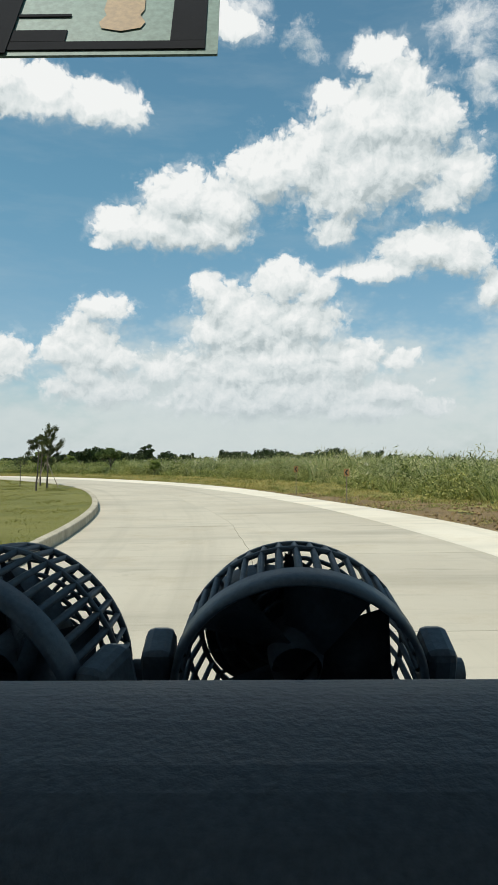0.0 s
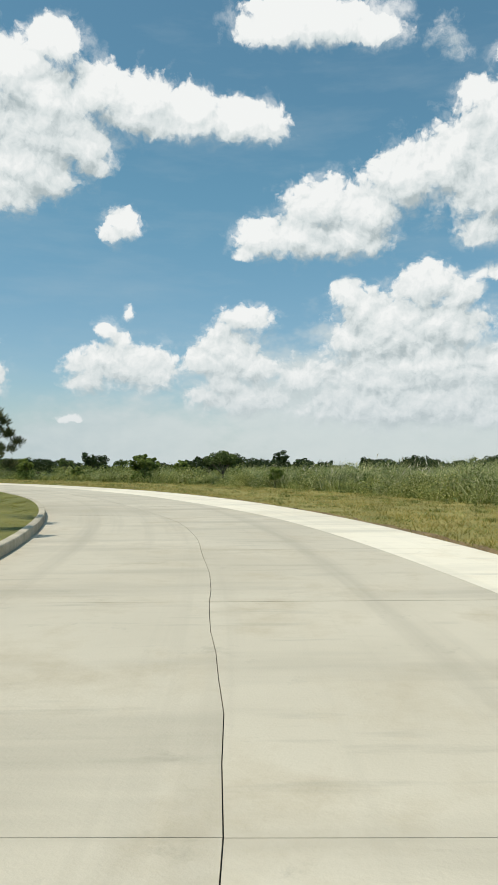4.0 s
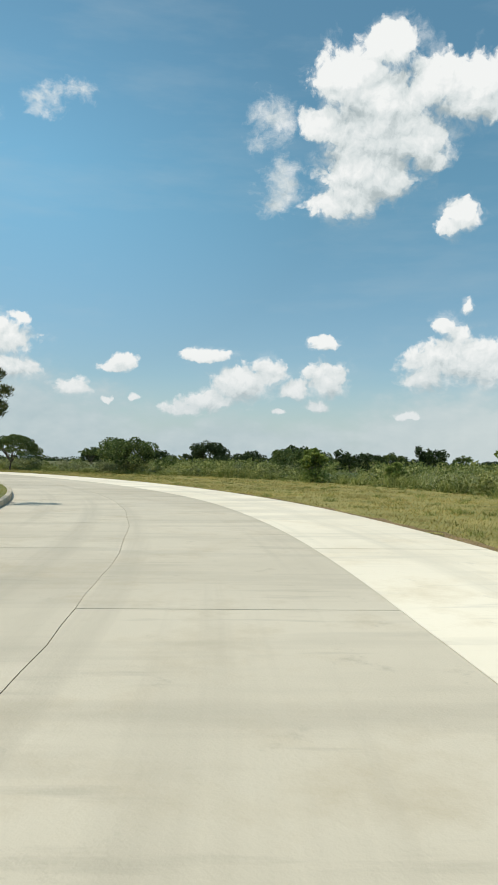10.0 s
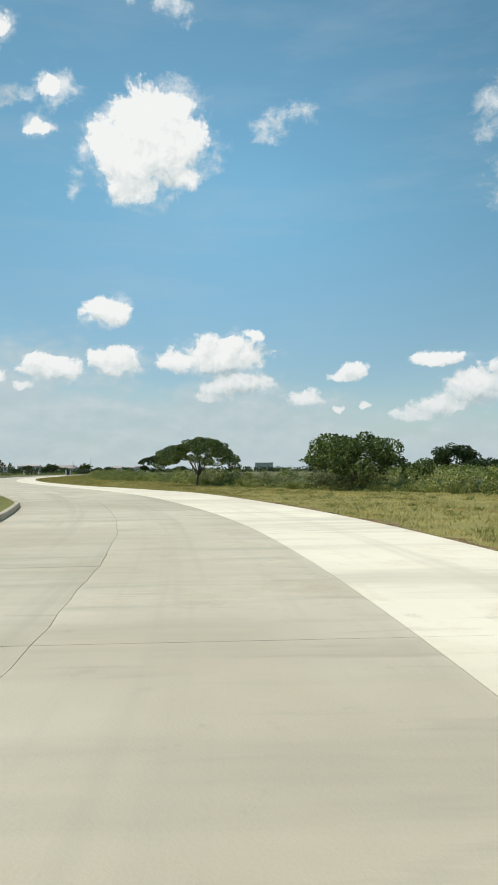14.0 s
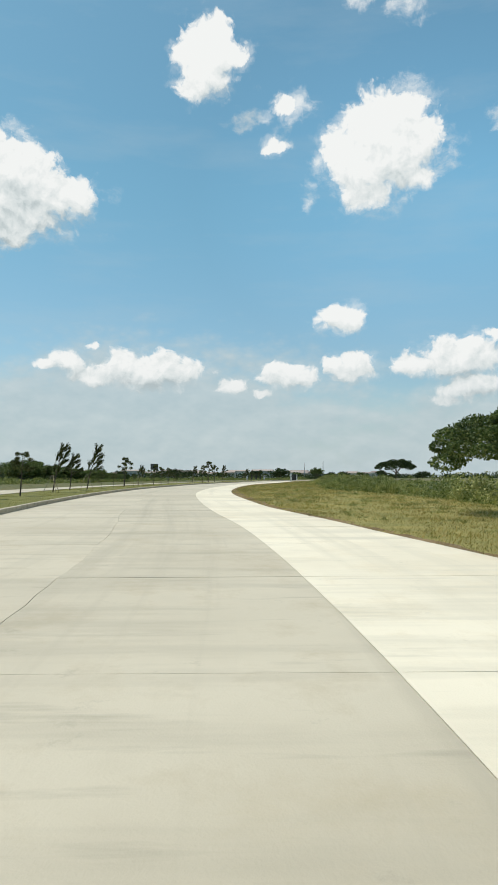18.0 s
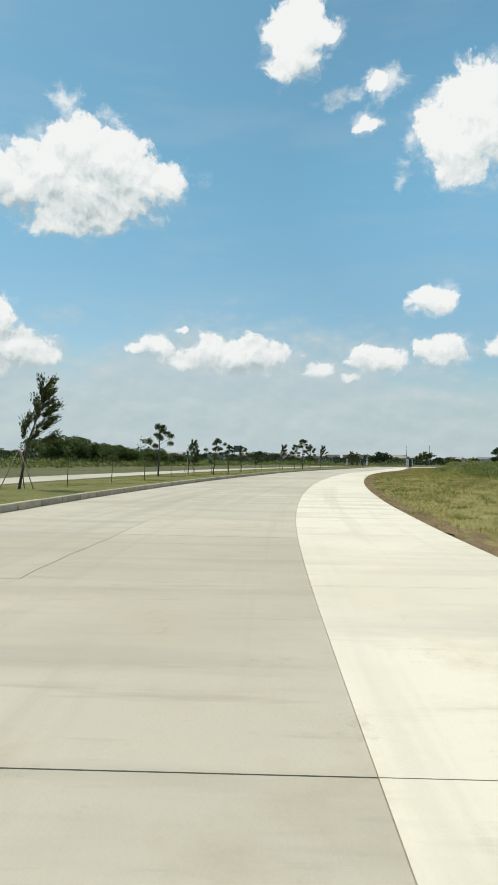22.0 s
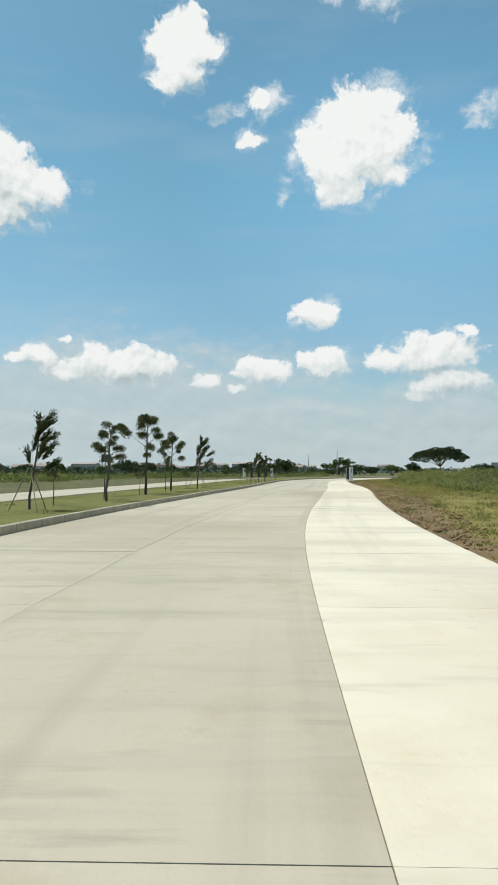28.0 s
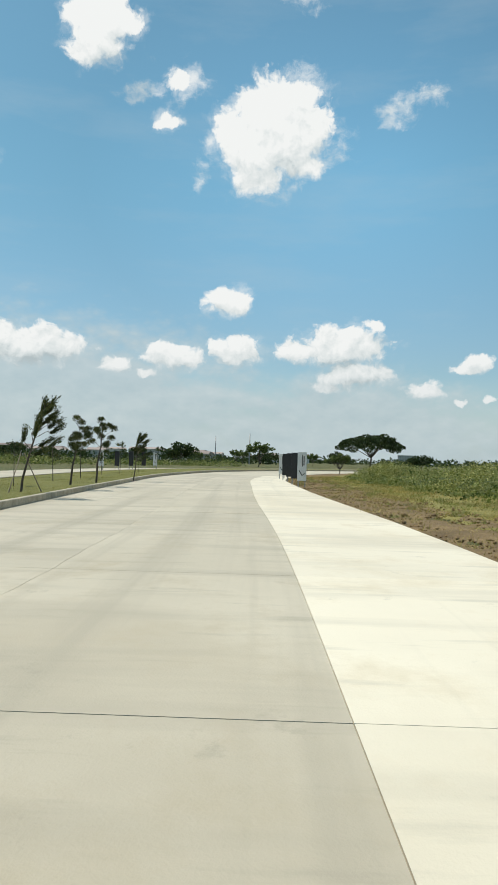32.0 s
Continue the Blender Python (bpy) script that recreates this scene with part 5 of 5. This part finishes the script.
hr = np.random.default_rng(8)
for w, d, h, rh, n in ((10, 8, 4.2, 1.2, 18), (16, 9, 5.4, 1.0, 12), (8, 7, 3.6, 1.4, 18)):
    spots = []
    for i in range(n):
        bearing = math.radians(hr.uniform(68, 112))
        dist = hr.uniform(440, 640)
        spots.append((-150 - math.sin(bearing) * dist, 85 + math.cos(bearing) * dist, -0.06, math.degrees(bearing) + hr.uniform(-30, 30), 1.0))
    placed(far_house(w, d, h, rh, "far low house with a pitched roof among trees"), spots)

block = tagged(new("apartment_block"), "far grey block of several storeys on the skyline", "building")
part("wall", box(-30, -9, -0.2, 30, 9, 22.0), HOUSE_WALL, block)
part("roof", box(-31, -10, 22.0, 31, 10, 23.2), HOUSE_WALL, block)
for i in range(12):
    for j in range(6):
        part("window", box(-28 + i * 4.8, -9.15, 1.8 + j * 3.4, -25.4 + i * 4.8, -8.95, 3.9 + j * 3.4), FAR_WINDOW, block)
block.matrix_basis = pose(-1463, 847, -0.06, 0, 0, 58) @ Matrix.Diagonal((0.68, 0.68, 0.8, 1))
tower = tagged(new("water_tower"), "far dark water tank on a frame above the roofs", "water tower")
part("tank", box(-2.2, -2.2, 5.2, 2.2, 2.2, 8.6, 0.2), GREY_PAINT, tower)
for x in (-1.8, 1.8):
    for y in (-1.8, 1.8):
        part("leg", box(x - 0.2, y - 0.2, -0.2, x + 0.2, y + 0.2, 5.25), STEEL, tower)
tower.matrix_basis = pose(-497, 88, -0.06)
for x, y, h in ((-416, 169, 9.0), (-439, 165, 8.5)):
    mast = tagged(new("mast"), "far thin steel mast", "mast", "far masts")
    put("pole", tri_mesh("pole", *tubes([[((0, 0, -0.2), 0.22), ((0, 0, h), 0.12)]], 8), True), STEEL, mast)
    mast.matrix_basis = pose(x, y, -0.06)


# ---- the car at the start of the drive, with its dashboard and twin fans ----
PLASTIC = surface("black_plastic", (0.10, 0.112, 0.13), (0.08, 0.09, 0.107), 12, 300, 0.45, 0.1, depth=0.001, local=True)
DASH_PAD = surface("dash_vinyl", (0.075, 0.088, 0.108), (0.058, 0.068, 0.085), 10, 400, 0.6, 0.3, depth=0.001, local=True)
CAR_PAINT = surface("silver_paint", (0.42, 0.43, 0.44), (0.38, 0.39, 0.40), 1.2, 200, 0.3, 0.03, metal=0.6, local=True)
LINER = surface("roof_liner", (0.32, 0.31, 0.29), (0.26, 0.25, 0.24), 6, 200, 0.95, 0.2, local=True)
RUBBER = surface("tyre_rubber", (0.02, 0.02, 0.02), (0.012, 0.012, 0.012), 8, 90, 0.9, 0.4, local=True)
STICKER_GREEN = surface("sticker_green", (0.20, 0.28, 0.215), (0.175, 0.25, 0.19), 20, 200, 0.5, 0.0, local=True)
STICKER_BLACK = surface("sticker_black", (0.008, 0.008, 0.009), (0.005, 0.005, 0.006), 20, 200, 1.0, 0.0, local=True)
STICKER_ORANGE = surface("sticker_orange", (0.42, 0.27, 0.12), (0.37, 0.235, 0.10), 20, 200, 0.5, 0.0, local=True)
CAR = pose(0, 0, 0, 0, 0, 5.1)


def ring(radius, y, thick, sides=6, steps=40):
    run = [((radius * math.cos(a), y, radius * math.sin(a)), thick) for a in np.linspace(0, 2 * np.pi, steps + 1)]
    return run


def tube_part(name, runs, mat, parent, sides=6, label=""):
    return put(name, tri_mesh(name, *tubes(runs, sides), True), mat, parent, label)


def dash_fan(m, label):
    """A caged fan head: slatted drum, ringed grille, hub and blades, held by a bracket at each side."""
    fan = tagged(new("dashboard_fan"), label, "fan", "twin fans on the dashboard")
    bm = bmesh.new()
    prof = ((0.0645, -0.003), (0.0665, -0.005), (0.0685, -0.002), (0.0680, 0.010), (0.0640, 0.012))
    loops = [[bm.verts.new((r * math.cos(a), y, r * math.sin(a))) for r, y in prof] for a in np.linspace(0, 2 * np.pi, 64, endpoint=False)]
    for i, lp in enumerate(loops):
        nx = loops[(i + 1) % 64]
        for k in range(5):
            bm.faces.new((lp[k], lp[(k + 1) % 5], nx[(k + 1) % 5], nx[k]))
    bmesh.ops.recalc_face_normals(bm, faces=bm.faces)
    part("front_ring", bm, PLASTIC, fan, smooth=True)
    tube_part("rear_ring", [ring(0.0625, 0.042, 0.0016)], PLASTIC, fan)
    tube_part("rear_ring", [ring(0.056, 0.060, 0.0019)], PLASTIC, fan)
    for r in (0.047, 0.038, 0.029, 0.02):
        tube_part("grille_ring", [ring(r, 0.060, 0.0014)], PLASTIC, fan, 5)
    one = tri_mesh("slat", *tubes([[((0.0648, 0.004, 0), 0.0026), ((0.0640, 0.022, 0), 0.0023), ((0.0618, 0.042, 0), 0.0021), ((0.056, 0.060, 0), 0.0020)]], 4))
    one.materials.append(PLASTIC)
    spoke = tri_mesh("spoke", *tubes([[((0.056, 0.060, 0), 0.0015), ((0.036, 0.063, 0.006), 0.0014), ((0.012, 0.064, 0.012), 0.0014)]], 4))
    spoke.materials.append(PLASTIC)
    for i in range(40):
        s = new("slat", one)
        s.parent, s.matrix_basis = fan, Matrix.Rotation(2 * math.pi * i / 40, 4, "Y")
    for i in range(20):
        s = new("spoke", spoke)
        s.parent, s.matrix_basis = fan, Matrix.Rotation(2 * math.pi * i / 20, 4, "Y")
    tube_part("hub", [[((0, 0.018, 0), 0.014), ((0, 0.03, 0), 0.016), ((0, 0.05, 0), 0.016)]], PLASTIC, fan, 20)
    tube_part("motor_cover", [[((-0.016, 0.046, 0.004), 0.036), ((-0.016, 0.060, 0.004), 0.039), ((-0.014, 0.068, 0.004), 0.030)]], PLASTIC, fan, 24)
    blade = bmesh.new()
    g = [[blade.verts.new((0.012 + 0.042 * u, 0.030 + 0.010 * v + 0.004 * u * v, (0.011 + 0.013 * u) * v)) for v in (-1, 0, 1)] for u in (0, 0.5, 1)]
    for i in range(2):
        for k in range(2):
            blade.faces.new((g[i][k], g[i + 1][k], g[i + 1][k + 1], g[i][k + 1]))
    bmesh.ops.solidify(blade, geom=list(blade.faces), thickness=0.0015)
    blade_mesh = bm_mesh("blade", blade, True)
    blade_mesh.materials.append(PLASTIC)
    for i in range(5):
        b = new("blade", blade_mesh)
        b.parent, b.matrix_basis = fan, Matrix.Rotation(2 * math.pi * i / 5, 4, "Y")
    for side in (-1, 1):
        bracket = part("bracket", box(side * 0.075 - 0.0085, 0.0, -0.105, side * 0.075 + 0.0085, 0.03, 0.022, 0.005), PLASTIC, fan)
        tube_part("pivot", [[((side * 0.066, 0.015, 0), 0.008), ((side * 0.09, 0.015, 0), 0.008)]], PLASTIC, bracket, 14)
    fan.matrix_basis = CAR @ m


dash_fan(pose(0.0235, 0.375, 1.2285, 20, 0, 0), "black plastic caged fan standing on the dashboard")
dash_fan(pose(-0.145, 0.365, 1.231, 18, 0, -24), "black plastic caged fan turned aside on the dashboard")
base = tagged(new("fan_base"), "black plastic bar that carries the twin fans", "fan base")
part("bar", box(-0.23, 0.36, 1.092, 0.12, 0.42, 1.122, 0.008), PLASTIC, base)
base.matrix_basis = CAR

car = tagged(new("car"), "silver car with an open windscreen and dark dashboard", "car")
car.matrix_basis = CAR


def shell(name, points, mat, parent, label="", width=0.85, bevel=0.03):
    """A body panel with the given side outline (y, z), extruded over the car's width."""
    bm = bmesh.new()
    lo, hi = [[bm.verts.new((x, y, z)) for y, z in points] for x in (-width, width)]
    bm.faces.new(lo)
    bm.faces.new(hi[::-1])
    n = len(points)
    for i in range(n):
        bm.faces.new((lo[i], hi[i], hi[(i + 1) % n], lo[(i + 1) % n]))
    bmesh.ops.recalc_face_normals(bm, faces=bm.faces)
    if bevel:
        bmesh.ops.bevel(bm, geom=list(bm.edges), offset=bevel, segments=3, affect="EDGES", profile=0.5)
    return part(name, bm, mat, parent, label)


shell("dashboard", ((0.16, 0.80), (0.16, 1.03), (0.24, 1.085), (0.45, 1.092), (0.78, 1.100), (0.86, 1.085), (0.9, 0.8)), DASH_PAD, car, "dark padded dashboard", 0.74, 0.02)
shell("instrument_cowl", ((0.10, 1.02), (0.10, 1.268), (0.125, 1.290), (0.165, 1.2955), (0.20, 1.290), (0.225, 1.268), (0.24, 1.02)), DASH_PAD, car, "dark rounded instrument cowl", 0.42, 0.012)
shell("hood", ((0.93, 0.60), (0.93, 0.93), (1.2, 0.89), (1.75, 0.77), (1.98, 0.66), (2.0, 0.45), (1.9, 0.35), (0.93, 0.35)), CAR_PAINT, car, "silver hood and nose", 0.83, 0.05)
shell("floor_pan", ((0.95, 0.28), (0.95, 0.36), (-2.3, 0.36), (-2.3, 0.28)), RUBBER, car, "dark floor pan", 0.8, 0.01)
shell("roof", ((0.42, 1.76), (0.40, 1.80), (-0.2, 1.86), (-1.6, 1.84), (-2.1, 1.76), (-2.1, 1.72), (-1.6, 1.79), (-0.2, 1.81)), CAR_PAINT, car, "", 0.72, 0.008)
shell("headliner", ((0.40, 1.735), (-0.2, 1.80), (-1.6, 1.78), (-2.0, 1.715), (-2.0, 1.70), (-1.6, 1.76), (-0.2, 1.78), (0.40, 1.72)), LINER, car, "pale roof liner", 0.70, 0.0)
shell("rear_panel", ((-2.1, 1.76), (-2.25, 1.2), (-2.35, 0.95), (-2.38, 0.45), (-2.25, 0.4), (-2.2, 0.95), (-2.1, 1.2), (-2.0, 1.72)), CAR_PAINT, car, "", 0.82, 0.01)
for side in (-1, 1):
    part("door_panel", box(side * 0.80 - 0.04, -2.25, 0.36, side * 0.80 + 0.04, 0.93, 1.05, 0.03), CAR_PAINT, car)
    tube_part("pillar", [[((side * 0.76, 0.92, 1.04), 0.035), ((side * 0.70, 0.42, 1.76), 0.03)]], CAR_PAINT, car, 8)
    tube_part("pillar", [[((side * 0.78, -0.55, 1.04), 0.04), ((side * 0.71, -0.6, 1.82), 0.03)]], CAR_PAINT, car, 8)
    tube_part("pillar", [[((side * 0.78, -2.15, 1.04), 0.05), ((side * 0.71, -2.0, 1.78), 0.04)]], CAR_PAINT, car, 8)
    part("headlight", box(side * 0.62 - 0.14, 1.86, 0.54, side * 0.62 + 0.14, 1.99, 0.66, 0.03), WHITE_PAINT, car, "clear headlight")
    part("side_mirror", box(side * 0.93 - 0.09, 0.62, 1.05, side * 0.93 + 0.09, 0.72, 1.18, 0.03), CAR_PAINT, car)
    for y in (1.35, -1.65):
        wheel = tube_part("wheel", [[((side * 0.60, y, 0.29), 0.10), ((side * 0.83, y, 0.29), 0.10)]], STEEL, car, 20)
        bm = bmesh.new()
        prof = ((0.19, 0.66), (0.29, 0.645), (0.31, 0.68), (0.31, 0.79), (0.29, 0.825), (0.19, 0.81))
        loops = [[bm.verts.new((side * x, y + r * math.cos(a), 0.29 + r * math.sin(a))) for r, x in prof] for a in np.linspace(0, 2 * np.pi, 36, endpoint=False)]
        for i, lp in enumerate(loops):
            nx = loops[(i + 1) % 36]
            for k in range(6):
                bm.faces.new((lp[k], lp[(k + 1) % 6], nx[(k + 1) % 6], nx[k]))
        bmesh.ops.recalc_face_normals(bm, faces=bm.faces)
        part("tyre", bm, RUBBER, wheel, smooth=True)
        tube_part("rim", [[((side * 0.70, y, 0.29), 0.19), ((side * 0.79, y, 0.29), 0.185)]], STEEL, wheel, 24)

sticker = tagged(new("windscreen_sticker"), "pale green windscreen sticker with black bars and an orange shield", "sticker")
part("sheet", box(-0.30, -0.002, -0.024, -0.026, 0.0, 0.10), STICKER_GREEN, sticker)
part("bar", box(-0.30, -0.0035, -0.018, -0.036, -0.0025, -0.006), STICKER_BLACK, sticker, "black edge bar")
part("bar", box(-0.064, -0.0035, -0.0055, -0.036, -0.0025, 0.10), STICKER_BLACK, sticker, "black edge bar")
part("bar", box(-0.226, -0.0045, -0.024, -0.192, -0.0037, 0.10), STICKER_BLACK, sticker, "black upright bar")
part("bar", box(-0.1915, -0.0035, -0.0055, -0.148, -0.0025, 0.012), STICKER_BLACK, sticker, "black block")
part("bar", box(-0.30, -0.0035, -0.0055, -0.2265, -0.0025, 0.022), STICKER_BLACK, sticker, "black block")
part("bar", box(-0.1915, -0.0035, 0.034, -0.148, -0.0025, 0.038), STICKER_BLACK, sticker, "thin black line")
bm = bmesh.new()
pts = ((-0.120, 0.09), (-0.090, 0.09), (-0.088, 0.045), (-0.091, 0.036), (-0.086, 0.024), (-0.089, 0.015), (-0.105, 0.010), (-0.121, 0.015), (-0.124, 0.024), (-0.119, 0.036), (-0.122, 0.045))
bm.faces.new([bm.verts.new((x, -0.0032, z)) for x, z in pts])
part("shield", bm, STICKER_ORANGE, sticker, "orange shield shape")
sticker.matrix_basis = CAR @ pose(0, 0.555, 1.6875, -32, 0, 0)
# ---- cast slabs of the road and blocks of the kerb ----
def slab(s0, s1, lo, hi, mat, seed):
    r = random.Random(seed)
    z = r.uniform(-0.002, 0.002)
    s = np.linspace(s0 + 0.003, s1 - 0.003, 8)
    a, b = along(s, lo(s) + 0.003, z), along(s, hi(s) - 0.003, z)
    v = np.vstack([a, b, a - (0, 0, 0.18), b - (0, 0, 0.18)])
    f = []
    for i in range(7):
        f += [(i, i + 8, i + 9, i + 1), (i, i + 1, i + 17, i + 16), (i + 9, i + 8, i + 24, i + 25)]
    f += [(0, 16, 24, 8), (7, 15, 31, 23)]
    me = plain("slab", v, f)
    lane = me.attributes.new("lane", "FLOAT_VECTOR", "POINT")
    w = np.stack([np.tile(s, 4), np.concatenate([lo(s), hi(s)] * 2) + 50 * (seed % 3), np.zeros(32)], 1)
    lane.data.foreach_set("vector", w.astype(np.float32).ravel())
    put("slab", me, mat, road)


for i in range(76):
    s0 = -22 + i * 4.6
    for j, (lo, hi, mat) in enumerate(((LEFT, JOIN_L, LANE), (JOIN_L, JOIN_R, LANE), (JOIN_R, RIGHT, FRESH))):
        slab(s0, s0 + 4.6, lo, hi, mat, i * 3 + j)
end = put("slab_run", strip("slab_run", -22 + 76 * 4.6, S_LAST, LEFT, RIGHT, 0.0, LANE, 2.5, 3), LANE, road, "joined far slabs", kind="stuff")

kerb = tagged(new("kerb"), "grey cast concrete kerb round the median", "kerb", kind="structure")
block_mesh = bm_mesh("kerb_block", box(-0.09, -0.748, -0.15, 0.09, 0.748, 0.185, 0.03))
block_mesh.materials.append(KERB)
for i in range(222):
    s = -4 + i * 1.5
    a, b = along(s, LEFT(s) - 0.09), along(s + 1.5, LEFT(s + 1.5) - 0.09)
    ob = new("kerb_block", block_mesh)
    ob.parent = kerb
    c = (a + b) / 2
    ob.matrix_basis = pose(c[0], c[1], random.uniform(-0.004, 0.004), 0, 0, math.degrees(math.atan2(b[1] - a[1], b[0] - a[0])) - 90)


def kerb_run(s0, s1, line):
    s = np.arange(s0, s1, 2.0)
    prof = ((-0.09, -0.1), (-0.09, 0.18), (-0.07, 0.2), (0.07, 0.2), (0.09, 0.18), (0.09, -0.1))
    rows = [along(s, line(s) + dx, z) for dx, z in prof]
    v = np.stack(rows, 1).reshape(-1, 3)
    f = [(i * 6 + k, i * 6 + k + 1, (i + 1) * 6 + k + 1, (i + 1) * 6 + k) for i in range(len(s) - 1) for k in range(5)]
    put("kerb_run", plain("kerb_run", v, f), KERB, kerb, "long joined kerb", kind="stuff")


kerb_run(S_FIRST, S_LAST, lambda s: BACK(s) + 0.09)
kerb_run(S_FIRST, -4, lambda s: LEFT(s) - 0.09)
kerb_run(329, S_LAST, lambda s: LEFT(s) - 0.09)
